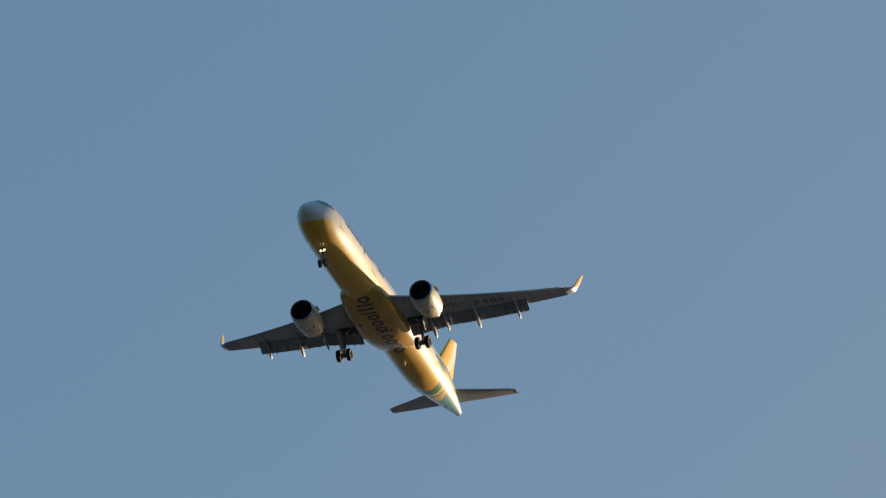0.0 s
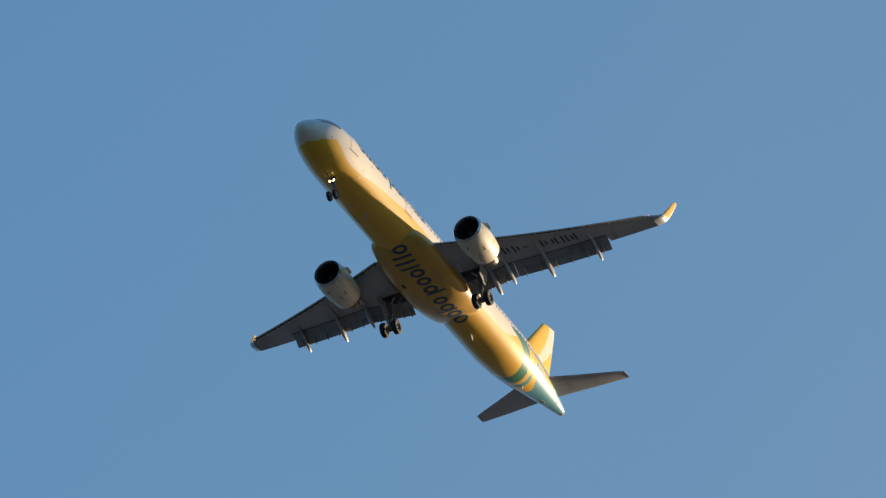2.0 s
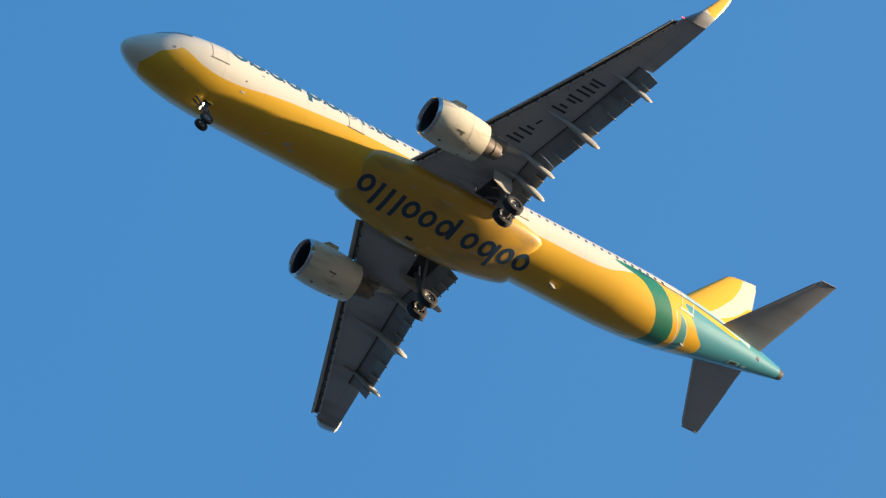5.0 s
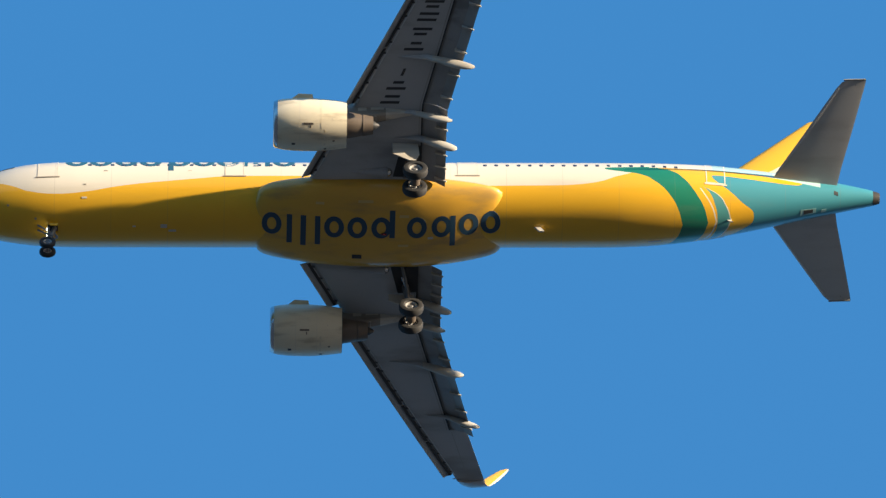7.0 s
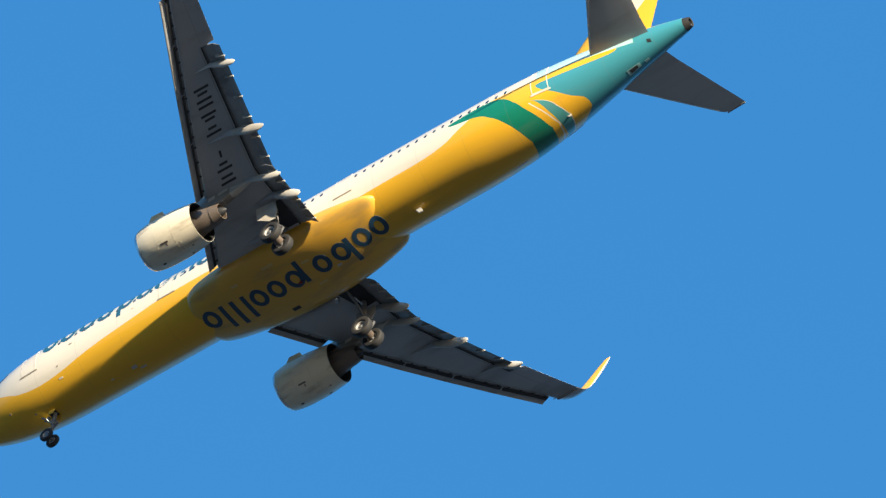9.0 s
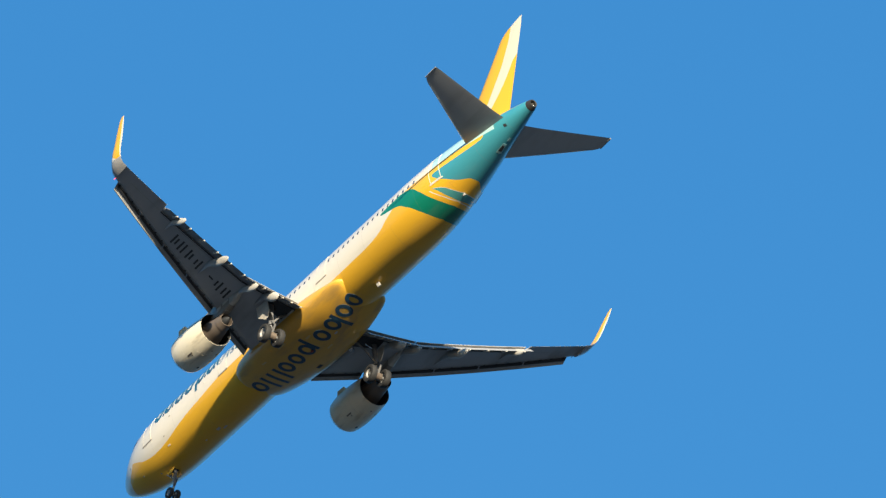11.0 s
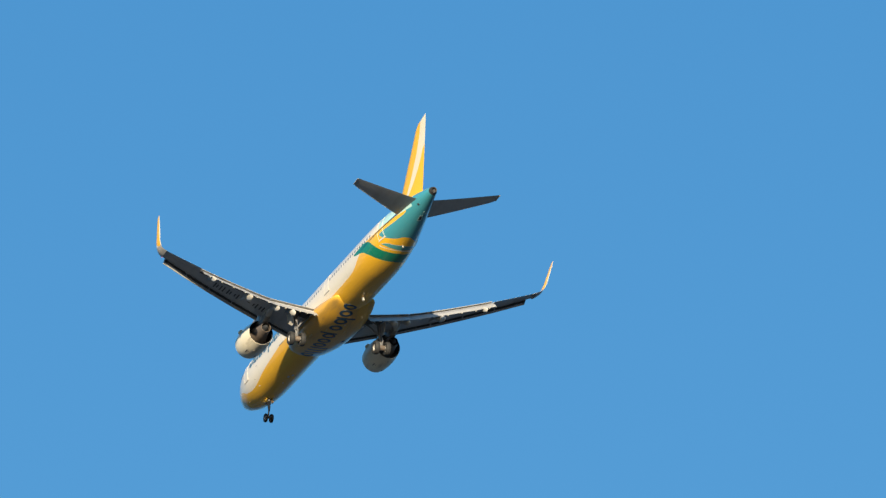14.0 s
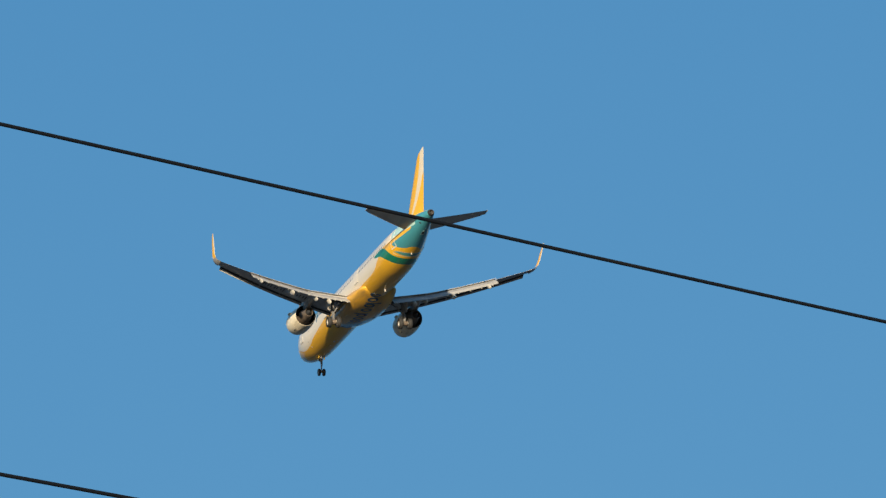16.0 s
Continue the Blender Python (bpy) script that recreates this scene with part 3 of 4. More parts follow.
def wing(side):
    ys = [1.4, 2.4, 3.6, 4.8, 6.0, 6.24, 6.26, 7.5, 9, 10.5, 12, 13.1, 13.17, 14, 15, 15.8, 16.65]
    w = part("wing", loft([wing_section(y, side) for y in ys]), WING_GREY, plane, "grey swept wing with slats and flaps out", 40)
    # slats
    for y0, y1 in ((2.45, 5.05), (6.15, 8.97), (8.985, 11.42), (11.435, 13.87), (13.885, 16.25)):
        rings = []
        for y in (y0, (y0 + y1) / 2, y1):
            le = wing_le(y)
            c = 0.66 - 0.010 * y
            z = wing_z(y) + 0.035 * 0.5 * (24.80 + 0.283 * (y - 13.2) - le) - 0.10
            rings.append(small_foil(le - 0.47, le - 0.42 + c, y, z - 0.16, z + 0.18, 0.07, side))
        sl = part("slat", loft(rings), SLAT_EDGE, w, "grey drooped slat with a metal edge")
        nose = [[(wing_le(y) - 0.478 + d, side * y, wing_z(y) + 0.035 * 0.5 * (24.80 + 0.283 * (y - 13.2) - wing_le(y)) - 0.26 + q) for d, q in ((0, -0.03), (0.03, -0.045), (0.08, -0.035), (0.08, 0.05), (0, 0.045))] for y in (y0, y1)]
        part("slat_edge", loft(nose), FAIRING_PALE, sl, "pale worn leading edge")
        # solid near-black strip that paints the shade of the cove behind the slat
        slot = [[(wing_le(y) + d, side * y, wing_z(y) + 0.035 * 0.5 * (24.80 + 0.283 * (y - 13.2) - wing_le(y)) - 0.10 + q) for d, q in ((-0.16, -0.09), (-0.03, -0.02), (-0.03, 0.06), (-0.16, 0.02))] for y in (y0 + 0.05, y1 - 0.05)]
        part("slat_cove_shade", loft(slot), DARK, sl)
        skin = [[(wing_le(y) + d, side * y, wing_low(wing_le(y) + max(d, 0.0), y) - q) for d, q in ((-0.035, -0.02), (0.0, 0.02), (0.06, 0.012), (0.13, 0.008), (0.13, -0.05), (0.0, -0.09))] for y in (y0, (y0 + y1) / 2, y1)]
        part("leading_edge_skin", loft(skin), EDGE_METAL, w, "bare metal fixed leading edge")
        for k in (0.1, 0.37, 0.63, 0.9):
            y = y0 + (y1 - y0) * k
            le = wing_le(y)
            z = wing_z(y) + 0.05
            part("slat_track", slab([(le - 0.2, side * (y - 0.04), z - 0.05), (le + 0.1, side * (y - 0.04), z - 0.03), (le + 0.1, side * (y + 0.04), z - 0.03), (le - 0.2, side * (y + 0.04), z - 0.05)], (0, 0, 1), 0.06), SLAT_DARK, sl)
    # flaps, each with a slot and a tab
    for y0, y1 in ((2.35, 6.22), (6.24, 13.12)):
        rings, tabs = [], []
        for k in range(5):
            y = y0 + (y1 - y0) * k / 4
            te, z = flap_te(y), wing_low(wing_te(y), y) + 0.11
            rings.append(small_foil(te - 1.24, te - 0.38, y, z + 0.08, z - 0.33, 0.09, side))
            tabs.append(small_foil(te - 0.44, te, y, z - 0.30, z - 0.70, 0.05, side))
        fl = part("flap", loft(rings), FLAP_GREY, w, "lowered dark grey flap")
        part("flap_tab", loft(tabs), FLAP_PALE, fl, "pale trailing flap tab")
        for k in range(6):
            y = y0 + (y1 - y0) * (k + 0.5) / 6
            te, z = flap_te(y), wing_low(wing_te(y), y) - 0.2
            part("flap_bracket", slab([(te - 0.5, side * y, z - 0.05), (te + 0.07, side * y, z - 0.42), (te + 0.04, side * y, z - 0.5), (te - 0.5, side * y, z - 0.24)], (0, 1, 0), 0.07, 0.01), FAIRING_PALE, fl)
        # spoilers that hang over the flap from the upper surface
        count = 1 if y0 < 6 else 4
        for k in range(count):
            ya, yb = y0 + (y1 - y0) * k / count + 0.02, y0 + (y1 - y0) * (k + 1) / count - 0.02
            rings = []
            for y in (ya, (ya + yb) / 2, yb):
                e = wing_te(min(y, 13.1))
                top = max(p[2] for p in wing_section(y, side) if p[0] > e - 0.01)
                rings.append([(e - 0.75, side * y, top + 0.09), (e + 0.34, side * y, top + 0.05), (e + 0.34, side * y, top + 0.02), (e - 0.75, side * y, top - 0.02)])
            part("spoiler", loft(rings), FLAP_PALE, w, "pale grey spoiler panel")
        # dark strip painted for the slot's shade, and the pale lip of the shroud
        for d0, d1, mat, name in ((-0.06, 0.01, DARK, "flap_slot_shade"), (-0.17, -0.13, FLAP_PALE, "shroud_lip")):
            rings = []
            for k in range(7):
                y = y0 + (y1 - y0) * k / 6
                e = wing_te(min(y, 13.1))
                rings.append([(e + d, side * y, wing_low(min(e + d, e), y) + q) for d, q in ((d0, -0.006), (d1, -0.006), (d1, 0.03), (d0, 0.03))])
            part(name, loft(rings), mat, w)
    # flap track fairings
    for yf, s0, s1, size in ((4.55, 20.9, 23.75, 0.29), (5.85, 20.4, 23.5, 0.22), (8.6, 20.9, 24.47, 0.27), (12.15, 22.75, 25.36, 0.21)):
        n = 20
        rings = []
        for i in range(n + 1):
            u = i / n
            s = s0 + (s1 - s0) * u
            swell = (u / 0.7) ** 0.75 if u < 0.7 else math.sqrt(max(1 - ((u - 0.7) / 0.31) ** 2, 0.0))
            r = size * max(swell, 0.06)
            edge = wing_low(min(s, wing_te(yf)), yf)
            drop = 0.0 if u < 0.38 else (u - 0.38) * 1.55 * (size / 0.27) ** 0.6
            zc = edge - drop - 0.55 * r
            y = yf + 0.09 * (u - 0.5)
            rings.append([(s, side * (y + 0.55 * r * math.cos(a)), zc + 1.25 * r * math.sin(a)) for a in (2 * math.pi * k / 16 for k in range(16))])
        # the pale tail also carries the sunlight on the rear half in its colour
        cut = 9
        nose = part("flap_track_fairing", loft(rings[:cut + 1]), WING_GREY, w, "canoe-shaped fairing with a grey nose", 60)
        part("fairing_tail", loft(rings[cut:]), FAIRING_PALE, nose, "pale tail of the fairing with sunlight in its colour", 60)
    # aileron joint and spoiler shroud
    gap = loft([[(24.02 + 0.283 * (y - 13.2) + d, side * y, wing_low(24.02 + 0.283 * (y - 13.2) + d, y) - 0.004 + q) for d, q in ((0, 0), (0.03, 0), (0.03, 0.03), (0, 0.03))] for y in (13.25, 14.5, 15.7)])
    part("aileron_hinge_line", gap, FLAP_PALE, w)
    # landing gear bay: no recess, a dark plate paints the shade inside
    bay = [(20.8, 2.5), (22.1, 2.5), (22.1, 4.1), (21.2, 4.2)]
    bm = loft([[(s, side * y, wing_low(s, y) - 0.012) for s, y in bay], [(s, side * y, wing_low(s, y) + 0.05) for s, y in bay]])
    part("gear_bay_shade", bm, DARK, w)
    # landing lamp at the wing root
    root = wing_low(20.2, 2.75)
    lamp = part("landing_lamp", spin([(18.6, 0.0), (19.0, 0.08), (19.5, 0.16), (20.1, 0.23), (20.55, 0.25), (20.56, 0.0)], side * 2.72, root + 0.02, 20), WING_GREY, w, "grey root fairing with a retracted lamp")
    part("lamp_glass", spin([(20.552, 0.0), (20.555, 0.235), (20.66, 0.21), (20.74, 0.13), (20.78, 0.0)], side * 2.72, root + 0.02, 20), METAL, lamp, "bright metal lamp dome")
    # tip device
    rows = []
    for y, z, le, c, cant, th in ((16.62, wing_z(16.62), 24.4, 1.37, 14, 0.13), (16.9, wing_z(16.7) + 0.06, 24.62, 1.22, 26, 0.11), (17.12, wing_z(16.7) + 0.2, 24.88, 1.06, 42, 0.10), (17.27, wing_z(16.7) + 0.42, 25.12, 0.96, 58, 0.09),
                                  (17.37, wing_z(16.7) + 0.72, 25.36, 0.90, 72, 0.08), (17.44, 1.95, 25.66, 0.83, 79, 0.07), (17.54, 2.5, 26.06, 0.70, 81, 0.06), (17.62, 2.95, 26.40, 0.56, 82, 0.05), (17.66, 3.2, 26.62, 0.42, 82, 0.04), (17.68, 3.34, 26.86, 0.2, 82, 0.02)):
        ca, sa = math.cos(radians(cant)), math.sin(radians(cant))
        up, low = [], []
        for u, h in foil(8):
            k = h * th * c * 1.9
            up.append((le + c * u, side * (y - sa * k), z + ca * k)), low.append((le + c * u, side * (y + sa * k), z - ca * k))
        rows.append(up + low[::-1][1:-1])
    sh = part("sharklet", loft(rows), SHARK, w, "yellow upturned wingtip with a white foot and painted sun sheen", 60)
    part("position_lamp", spin([(24.2, 0.0), (24.21, 0.018), (24.28, 0.03), (24.4, 0.03), (24.5, 0.0)], side * 16.55, wing_z(16.5) + 0.03, 12), RED_LAMP if side > 0 else METAL, sh, "red wingtip lamp" if side > 0 else "clear wingtip lamp")
    return w


def registration(w):
    """The marking under the port wing, as plain bars."""
    for y, width, long in ((6.2, 0.13, 0.9), (6.5, 0.13, 0.7), (6.9, 0.13, 0.9), (7.2, 0.13, 0.5), (7.6, 0.36, 0.13), (8.85, 0.13, 0.9), (9.15, 0.13, 0.5), (9.6, 0.13, 0.6), (9.85, 0.13, 0.9), (10.3, 0.13, 0.9), (10.6, 0.13, 0.9), (10.95, 0.13, 0.6), (11.2, 0.13, 0.9)):
        mid = 20.55 + 0.40 * (y - 6.2)
        s0, s1 = mid - long / 2, mid + long / 2
        bm = bmesh.new()
        g = [[[bm.verts.new((s + 0.40 * width * j / 2, y + width * j / 2, wing_low(s + 0.40 * width * j / 2, y + width * j / 2) - d)) for j in range(3)] for s in (s0, (s0 + s1) / 2, s1)] for d in (0.008, -0.02)]
        for k in g:
            for i in range(2):
                for j in range(2):
                    bm.faces.new((k[i][j], k[i + 1][j], k[i + 1][j + 1], k[i][j + 1]))
        part("marking_bar", bm, MARK, w, "charcoal painted bar")


registration(wing(1))
wing(-1)


# ---- engines ----
def engine(side):
    y, z = side * 5.75, -2.5
    outer = [(15.34, 1.13), (15.6, 1.18), (16.0, 1.22), (16.5, 1.235), (17.1, 1.23), (17.7, 1.185), (18.2, 1.125), (18.56, 1.075), (18.56, 1.04), (18.2, 1.0), (17.0, 1.0), (16.3, 0.96), (15.7, 0.94), (15.36, 0.97)]
    e = part("engine", spin(outer, y, z, 56, True), NACELLE, plane, "cream turbofan engine cowling", 50)
    part("inlet_lip", spin([(15.338, 1.132), (15.24, 1.10), (15.17, 1.06), (15.15, 1.03), (15.19, 1.0), (15.358, 0.97), (15.36, 1.05)], y, z, 56, True), METAL, e, "bare metal inlet lip")
    part("inlet_liner", spin([(15.37, 0.968), (15.6, 0.935), (16.0, 0.93), (16.27, 0.95)], y, z, 48), LINER, e, "dark inlet liner")
    blades = [spin([(16.28, 0.02), (16.28, 0.955), (16.32, 0.955), (16.32, 0.02)], y, z, 40)]
    for i in range(24):
        a, b = 2 * math.pi * i / 24, 2 * math.pi * (i + 0.7) / 24
        blades.append(slab([(16.05, y + 0.25 * math.cos(a), z + 0.25 * math.sin(a)), (16.1, y + 0.94 * math.cos(a), z + 0.94 * math.sin(a)), (16.24, y + 0.94 * math.cos(b), z + 0.94 * math.sin(b)), (16.24, y + 0.25 * math.cos(b), z + 0.25 * math.sin(b))], (1, 0, 0.01), 0.012))
    part("fan", join(*blades), FAN_DARK, e, "dark fan blades")
    part("spinner", spin([(15.72, 0.004), (15.78, 0.08), (15.95, 0.2), (16.15, 0.29), (16.27, 0.31)], y, z, 28), FAN_DARK, e)
    # near-black disc and sleeve put the duct's inner shade into the colour
    part("duct_shade_wall", spin([(17.55, 0.985), (17.55, 0.5)], y, z, 40), DARK, e)
    part("duct_shade_liner", spin([(17.5, 0.97), (18.2, 0.972), (18.5, 1.01), (18.57, 1.03), (18.572, 1.062)], y, z, 48), DARK, e, "dark sleeve for the shade in the bypass duct")
    part("core_nozzle", spin([(17.5, 0.72), (18.2, 0.71), (18.55, 0.63), (18.58, 0.63), (19.0, 0.55), (19.3, 0.49), (19.32, 0.51), (19.8, 0.42), (19.8, 0.39), (19.4, 0.40), (18.8, 0.40)], y, z, 40), HOT_METAL, e, "heat-stained core nozzle")
    part("exhaust_plug", spin([(18.8, 0.34), (19.5, 0.30), (19.85, 0.2), (20.05, 0.08), (20.1, 0.01)], y, z, 28), DARK, e)
    # strakes on both shoulders
    for turn in (33, 147):
        c, q = math.cos(radians(turn)), math.sin(radians(turn))
        part("strake", slab([(16.0, y + 1.22 * c, z + 1.22 * q), (17.0, y + 1.22 * c, z + 1.22 * q), (16.95, y + 1.42 * c, z + 1.42 * q), (16.3, y + 1.44 * c, z + 1.44 * q)], (0, -q, c), 0.05, 0.01), NACELLE, e)
    # cowl joints, latches and vents
    for s, r in ((16.35, 1.232), (17.35, 1.216)):
        part("cowl_joint", spin([(s, r - 0.02), (s, r + 0.001), (s + 0.014, r + 0.001), (s + 0.014, r - 0.02)], y, z, 56, True), SEAM, e)
    for s0, s1, t0, t1, mat in ((16.55, 17.0, -58, -54, HOT_METAL), (16.85, 16.9, -66, -60, HOT_METAL), (17.5, 17.56, -110, -70, SEAM), (17.9, 18.0, -100, -96, HOT_METAL), (16.0, 16.16, -108, -103, DARK), (17.45, 17.9, -46, -43, SEAM), (17.5, 17.62, -130, -124, DARK)):
        rr = 1.232 if s1 < 17.2 else (1.2 if s1 < 17.8 else 1.155)
        rings = [[(s, y + r * math.cos(radians(t)), z + r * math.sin(radians(t))) for s, r in ((s0, rr - 0.06), (s1, rr - 0.06), (s1, rr + 0.012), (s0, rr + 0.012))] for t in (t0, (t0 + t1) / 2, t1)]
        part("cowl_latch", loft(rings), mat, e)
    # pylon
    rings = []
    for s, h0, h1, w in ((16.4, z + 1.26, z + 1.36, 0.05), (17.0, z + 1.0, z + 1.5, 0.16), (18.0, z + 0.8, -0.95, 0.21), (18.8, z + 0.62, -0.90, 0.23), (19.6, z + 0.46, -0.9, 0.24), (20.4, -1.78, -0.9, 0.22), (21.3, -1.50, -0.9, 0.15), (22.0, -1.30, -0.95, 0.05)):
        rings.append([(s, y - w, h0 + 0.06), (s, y - 0.6 * w, h0), (s, y + 0.6 * w, h0), (s, y + w, h0 + 0.06), (s, y + w, h1), (s, y - w, h1)])
    pyl = part("pylon", loft(rings[:6]), PYLON, e, "stained grey engine pylon", 30)
    part("pylon_tail", loft(rings[5:]), PYLON_PALE, pyl, "pale tail fairing of the pylon", 30)
    shield = loft([[(s, y - w, h), (s, y + w, h), (s, y + w, h + 0.06), (s, y - w, h + 0.06)] for s, w, h in ((18.7, 0.16, z + 0.60), (19.3, 0.2, z + 0.49), (19.95, 0.17, -1.93))])
    part("heat_shield", shield, PYLON_PALE, pyl, "pale scorched heat shield")
    for s0, s1, h in ((19.1, 19.5, -1.62), (19.7, 20.3, -1.5)):
        for d in (1, -1):
            q = y + d * 0.245
            part("pylon_panel", slab([(s0, q, h), (s1, q, h + 0.05), (s1, q, h + 0.3), (s0, q, h + 0.28)], (0, 1, 0), 0.02), PYLON_PALE, pyl, "pale side panel")


engine(1)
engine(-1)


# ---- tail ----
HINGE = plain("hinge_grey", (0.17, 0.16, 0.15), DIRT, 0.5)


def stabilizer(side):
    rings = []
    for y, le, te, z in ((0.5, 38.5, 41.98, 0.69), (1.6, 39.12, 42.16, 0.82), (3.5, 40.3, 42.57, 1.05), (5.9, 41.78, 43.07, 1.38), (6.14, 41.98, 43.11, 1.42), (6.24, 42.3, 43.12, 1.43)):
        rings.append(small_foil(le, te, y, z - 0.08 * (te - le), z + 0.015 * (te - le), 0.08 * (te - le) * (1 if y < 6.2 else 0.4), side, 0.4))
    t = part("horizontal_stabilizer", loft(rings), TAIL_GREY, plane, "grey horizontal stabilizer", 40)
    line = loft([[(le + d, side * y, z + q) for d, q in ((0, 0), (0.025, 0), (0.025, 0.05), (0, 0.05))] for y, le, z in ((1.3, 41.05, 0.708), (6.0, 42.62, 1.355))])
    part("elevator_hinge_line", line, HINGE, t)
    edge = loft([[(le + d, side * y, z - 0.08 * c + q) for d, q in ((-0.02, 0.0), (0.03, -0.03), (0.10, -0.035), (0.10, 0.04), (0.03, 0.05))] for y, le, c, z in ((1.5, 39.06, 3.1, 0.81), (3.5, 40.3, 2.27, 1.05), (5.88, 41.77, 1.29, 1.378))])
    part("leading_edge_skin", edge, EDGE_METAL, t, "bare metal leading edge")
    tip = loft([[(s, side * 6.2, z - 0.03), (s, side * 6.27, z - 0.025), (s, side * 6.27, z + 0.03), (s, side * 6.2, z + 0.03)] for s, z in ((42.05, 1.36), (42.6, 1.40), (43.1, 1.43))])
    part("tip_edge", tip, FLAP_PALE, t, "pale tip edge")
    part("root_seal", loft([[(s, side * (HULL(s)[2] * 0.985 + 0.02), z) for z in (0.72, 0.78)] + [(s, side * (HULL(s)[2] * 0.985 - 0.1), z) for z in (0.78, 0.72)] for s in (38.9, 39.8, 40.7, 41.6)]), CREAM, t)


def fin():
    rings = []
    for z in [1.2, 2.0, 2.8, 3.6, 4.4, 5.2, 6.0, 6.8, 7.36, 7.56, 7.72]:
        v = (z - 2.0) / 6.0
        le = 36.35 + 5.226 * v + (0.0 if z < 7.5 else 4.0 * (z - 7.5))
        te = 41.72 + 1.56 * v
        c = te - le
        up, low = [], []
        for u, h in foil(10):
            lift = 0.25 * u if z > 7.5 else 0.0
            mid = 0.017 * (z - 2.0)
            up.append((le + c * u, mid + h * 0.095 * c, z + lift)), low.append((le + c * u, mid - h * 0.095 * c, z + lift))
        rings.append(up + low[::-1][1:-1])
    part("vertical_fin", loft(rings), FIN, plane, "yellow fin with white sweeps", 40)


stabilizer(1)
stabilizer(-1)
fin()


# ---- landing gear ----
def wheel(parent, s, y, z, r, w, name="wheel"):
    k = w / 2
    prof = [(y - k * 0.55, r * 0.52), (y - k * 0.92, r * 0.6), (y - k, r * 0.78), (y - k * 0.86, r * 0.94), (y - k * 0.45, r), (y + k * 0.45, r), (y + k * 0.86, r * 0.94), (y + k, r * 0.78), (y + k * 0.92, r * 0.6), (y + k * 0.55, r * 0.52)]

    def turned(profile, n=32):
        bm = loft([[(s + q * math.cos(a), yy, z + q * math.sin(a)) for a in (2 * math.pi * i / n for i in range(n))] for yy, q in profile + profile[:1]], cap=False)
        bmesh.ops.remove_doubles(bm, verts=bm.verts, dist=1e-5)
        return bm
    t = part(name, turned(prof), RUBBER, parent, "black rubber tyre")
    for d in (1, -1):
        ring = [(y + d * k * 0.5, r * 0.53), (y + d * k * 0.66, r * 0.50), (y + d * k * 0.62, r * 0.43), (y + d * k * 0.3, r * 0.38), (y + d * k * 0.2, r * 0.50)]
        part("rim", turned(ring, 24), RIM, t, "pale wheel rim")
    hub = [(y - k * 0.5, r * 0.02), (y - k * 0.48, r * 0.14), (y - k * 0.3, r * 0.2), (y - k * 0.28, r * 0.40), (y + k * 0.28, r * 0.40), (y + k * 0.3, r * 0.2), (y + k * 0.48, r * 0.14), (y + k * 0.5, r * 0.02)]
    part("hub", turned(hub, 20), LEG_PAINT, t, "dark wheel hub")


def nose_gear():
    top, axle = (4.98, 0.0, -2.5), (4.66, 0.0, -4.36)
    mid = [a + (b - a) * 0.55 for a, b in zip(top, axle)]
    leg = part("nose_gear", join(tube([top, mid], 0.11, 16), tube([mid, axle], 0.065, 14), tube([(4.66, -0.28, -4.4), (4.66, 0.28, -4.4)], 0.06, 12)), LEG_PAINT, plane, "pale nose gear leg with twin wheels")
    wheel(leg, 4.66, 0.26, -4.42, 0.385, 0.22)
    wheel(leg, 4.66, -0.26, -4.42, 0.385, 0.22)
    part("drag_brace", join(tube([(4.15, 0.14, -2.72), (4.78, 0.07, -3.3)], 0.045), tube([(4.15, -0.14, -2.72), (4.78, -0.07, -3.3)], 0.045)), LEG_PAINT, leg)
    part("torque_link", join(slab([(4.9, -0.08, -3.2), (4.9, 0.08, -3.2), (5.12, 0.04, -3.55), (5.12, -0.04, -3.55)], (1, 0, 0.5), 0.04), slab([(5.12, -0.04, -3.55), (5.12, 0.04, -3.55), (4.8, 0.07, -3.85), (4.8, -0.07, -3.85)], (1, 0, -0.6), 0.04)), LEG_PAINT, leg)
    for sd in (1, -1):
        # sunward port door in a lit yellow, starboard door in a shaded one
        part("gear_door", slab([(4.7, sd * 0.24, -2.7), (5.12, sd * 0.24, -2.7), (5.08, sd * 0.36, -3.1), (4.74, sd * 0.36, -3.08)], (0, 1, sd * 0.2), 0.04, 0.01), DOOR_YELLOW_LIT if sd > 0 else FAIR_YELLOW, leg, "open yellow gear door, painted lighter on the sun's side")
        part("taxi_lamp", tube([(4.72, sd * 0.14, -3.1), (4.60, sd * 0.14, -3.11)], [0.10, 0.115], 14), LEG_PAINT, leg)
        part("lamp_glass", tube([(4.598, sd * 0.14, -3.11), (4.58, sd * 0.14, -3.11)], [0.105, 0.08], 14), WHITE_LAMP, leg, "lit warm lamp glass")
    # flush dark patch that paints the shade of the open bay
    part("gear_bay_shade", hull_patch(4.62, 5.1, -5, 5, 0.008, 4, 4), DARK, leg)


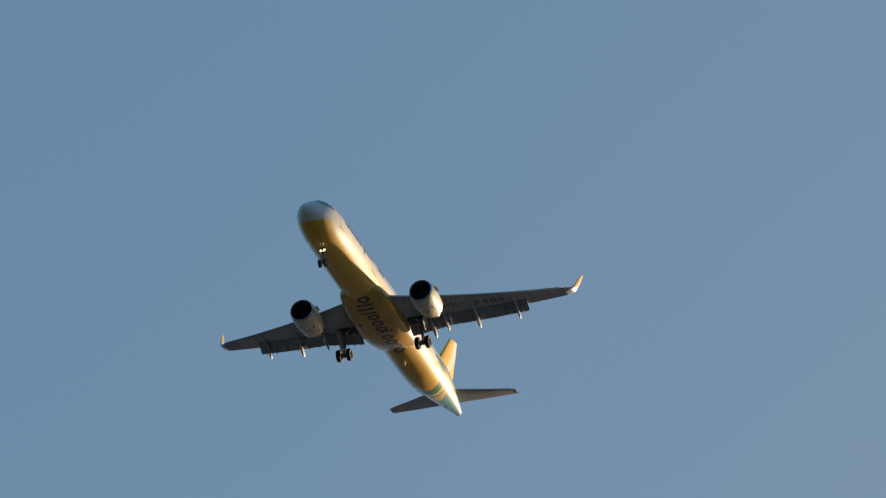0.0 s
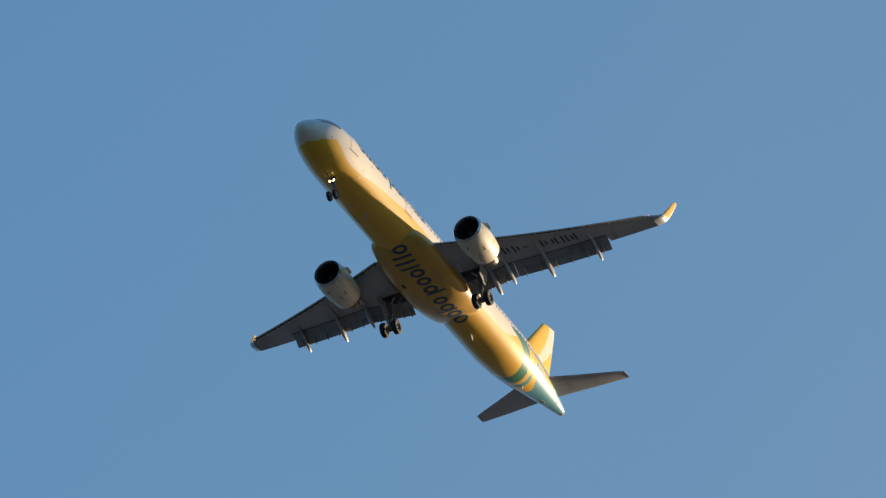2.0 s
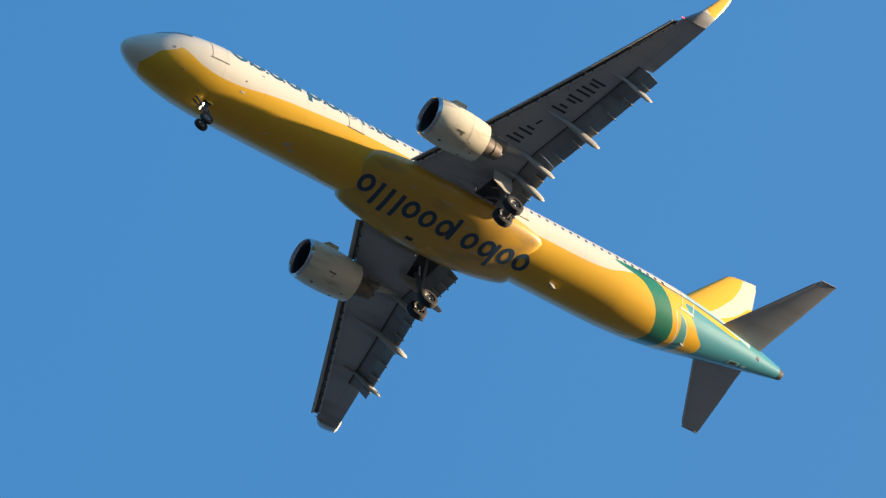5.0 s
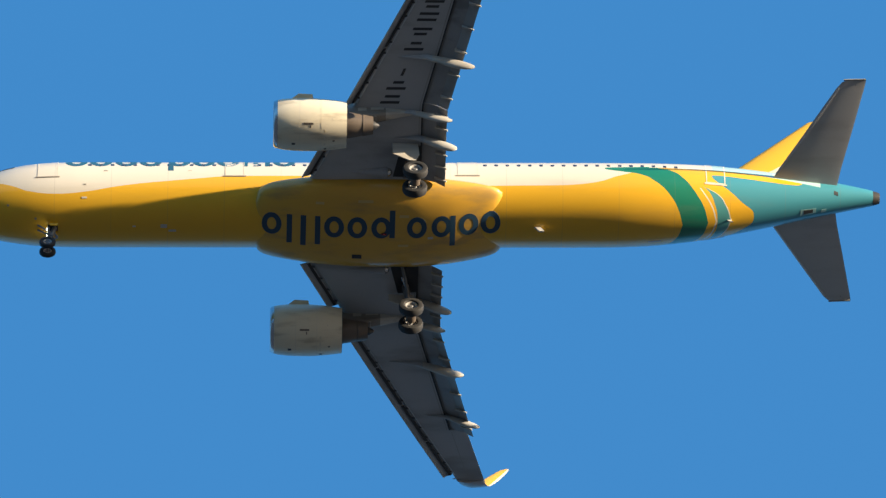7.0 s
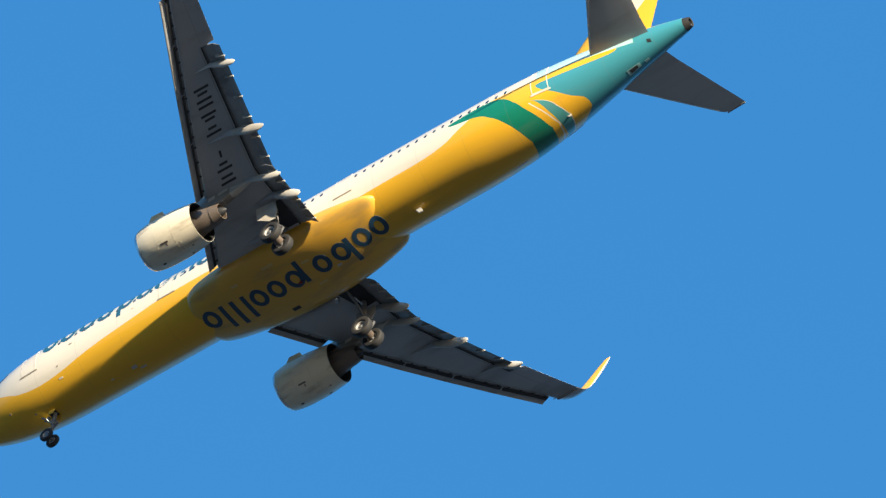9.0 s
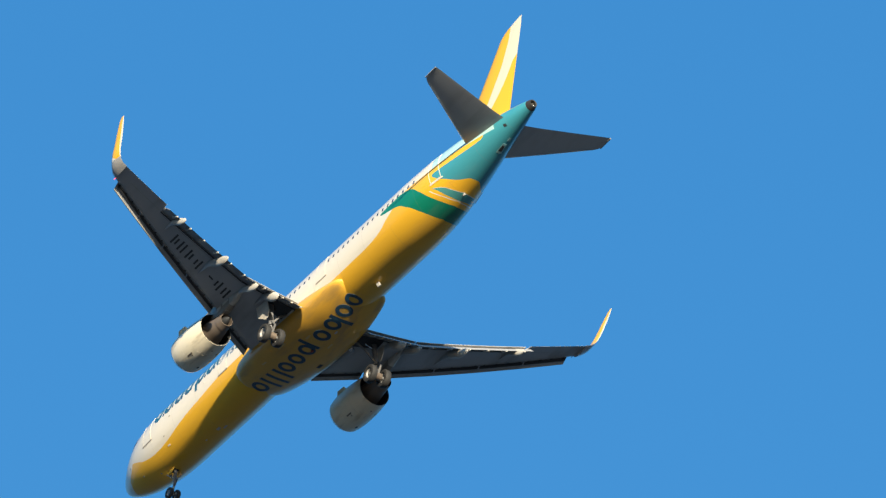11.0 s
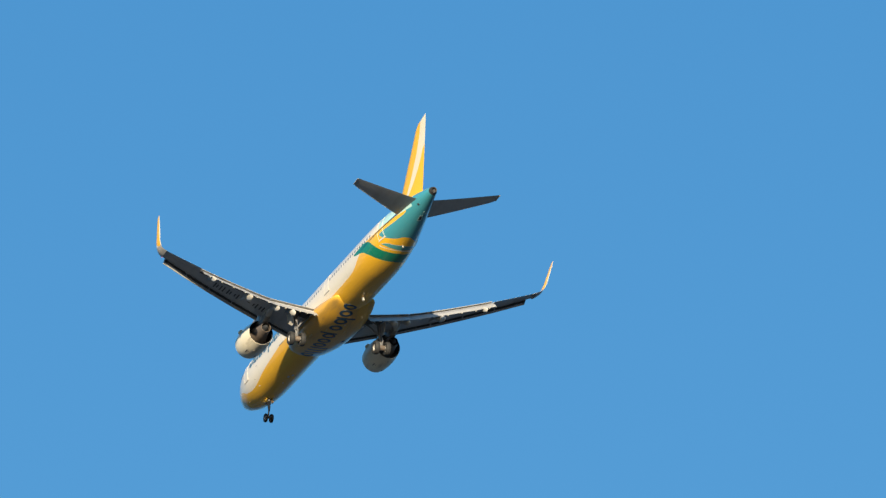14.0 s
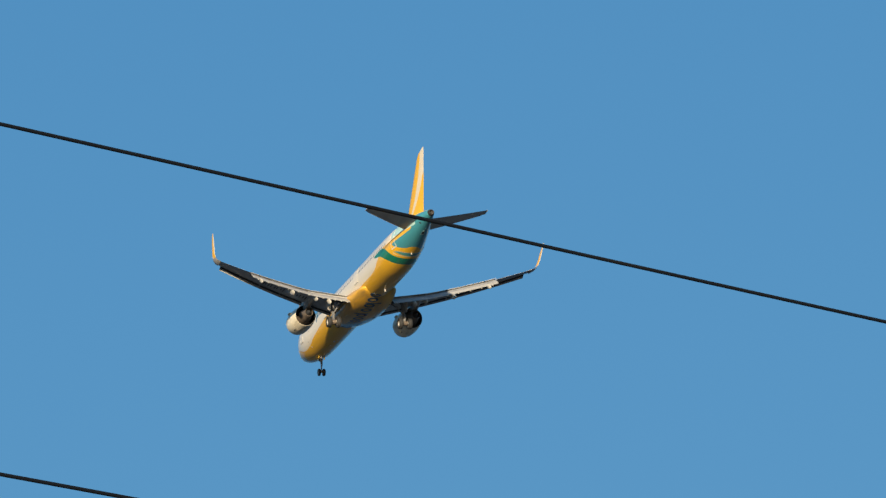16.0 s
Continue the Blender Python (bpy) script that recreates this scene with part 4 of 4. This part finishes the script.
def main_gear(side):
    y = side * 3.82
    top, axle = (21.55, y - side * 0.1, -1.7), (21.78, y, -4.1)
    mid = [a + (b - a) * 0.6 for a, b in zip(top, axle)]
    leg = part("main_gear", join(tube([top, mid], [0.17, 0.15], 18), tube([mid, axle], 0.095, 16), tube([(21.78, y - 0.5, -4.1), (21.78, y + 0.5, -4.1)], 0.09, 14), tube([mid, [m + d for m, d in zip(mid, (0, 0, -0.12))]], 0.18, 18)), LEG_PAINT, plane, "pale main gear leg with twin wheels")
    wheel(leg, 21.78, y + 0.49, -4.1, 0.585, 0.42)
    wheel(leg, 21.78, y - 0.49, -4.1, 0.585, 0.42)
    part("side_stay", join(tube([(21.35, side * 2.45, -1.75), (21.55, side * 3.1, -2.3)], 0.075), tube([(21.55, side * 3.1, -2.3), (mid[0], mid[1] - side * 0.1, mid[2] + 0.1)], 0.07)), LEG_PAINT, leg)
    part("retraction_jack", tube([(21.3, side * 3.1, -1.55), (21.6, y - side * 0.2, -2.0)], 0.06), METAL, leg)
    part("torque_link", join(slab([(21.85, y - 0.09, -3.05), (21.85, y + 0.09, -3.05), (22.2, y + 0.05, -3.5), (22.2, y - 0.05, -3.5)], (1, 0, 0.5), 0.05), slab([(22.2, y - 0.05, -3.5), (22.2, y + 0.05, -3.5), (21.85, y + 0.08, -3.95), (21.85, y - 0.08, -3.95)], (1, 0, -0.6), 0.05)), LEG_PAINT, leg)
    d = y + side * 0.3
    part("gear_door", slab([(20.75, d + side * 0.12, -1.6), (21.95, d + side * 0.12, -1.65), (22.0, d, -2.4), (21.85, d - side * 0.04, -2.85), (21.5, d - side * 0.04, -2.85), (20.75, d, -2.35)], (0, 1, side * 0.1), 0.045, 0.012), DOOR_PALE, leg, "pale leg door")
    part("brake_pack", tube([(21.78, y - 0.24, -4.1), (21.78, y + 0.24, -4.1)], 0.24, 20), HOT_METAL, leg)


DOOR_YELLOW_LIT = plain("gear_door_yellow_lit", (0.80, 0.50, 0.06), DIRT, 0.4)
DOOR_PALE = plain("gear_door_pale", (0.62, 0.58, 0.50), DIRT, 0.4)
nose_gear()
main_gear(1)
main_gear(-1)


# ---- overhead cables ----
def cable(height, away, radius, name="overhead_cable"):
    """A cable at this height, passing at this distance, square to the heading of 25.1 degrees."""
    n = Vector((math.cos(radians(25.1)), math.sin(radians(25.1)), 0))
    d = Vector((n.y, -n.x, 0))
    pts = []
    for i in range(41):
        k = -10 + 60 * i / 40
        sag = 0.0004 * (k - 17.8) ** 2
        pts.append(n * away + d * k + Vector((0, 0, height + sag)))
    ob = part(name, tube(pts, radius, 10), CABLE, None, remap=False)
    tagged(ob, "thin black overhead utility cable under the sky", "cable", group="overhead cables")


cable(EYE + 9.0, 2.237 * 9.0, 0.0079)
cable(EYE + 7.55, 2.237 * 9.0, 0.0079)


# ---- what moves ----
AIRLINER_PATH = (
    (0, -521.67, -180.16, 304.93, 1.794, -0.572, -0.684),
    (2, -374.61, -178.08, 296.96, 1.402, -0.656, -0.320),
    (4, -228.02, -176.60, 288.16, 1.009, -0.738, 0.045),
    (4.7, -176.82, -176.22, 284.89, 0.871, -0.765, 0.173),
    (6.8, -23.57, -175.51, 274.46, 0.458, -0.848, 0.556),
    (8, 63.77, -175.41, 268.08, 0.221, -0.893, 0.776),
    (10.3, 230.71, -175.80, 255.04, -0.232, -0.978, 1.05),
    (12, 353.70, -176.59, 244.69, -0.568, -1.039, 1.28),
    (14, 497.96, -178.08, 231.75, -0.963, -1.108, 1.65),
    (16, 641.75, -180.16, 217.99, -1.359, -1.175, 2.12),
)


def motions():
    walk(plane, [(t, pose(x, y, z, a, b, c)) for t, x, y, z, a, b, c in AIRLINER_PATH])


motions()
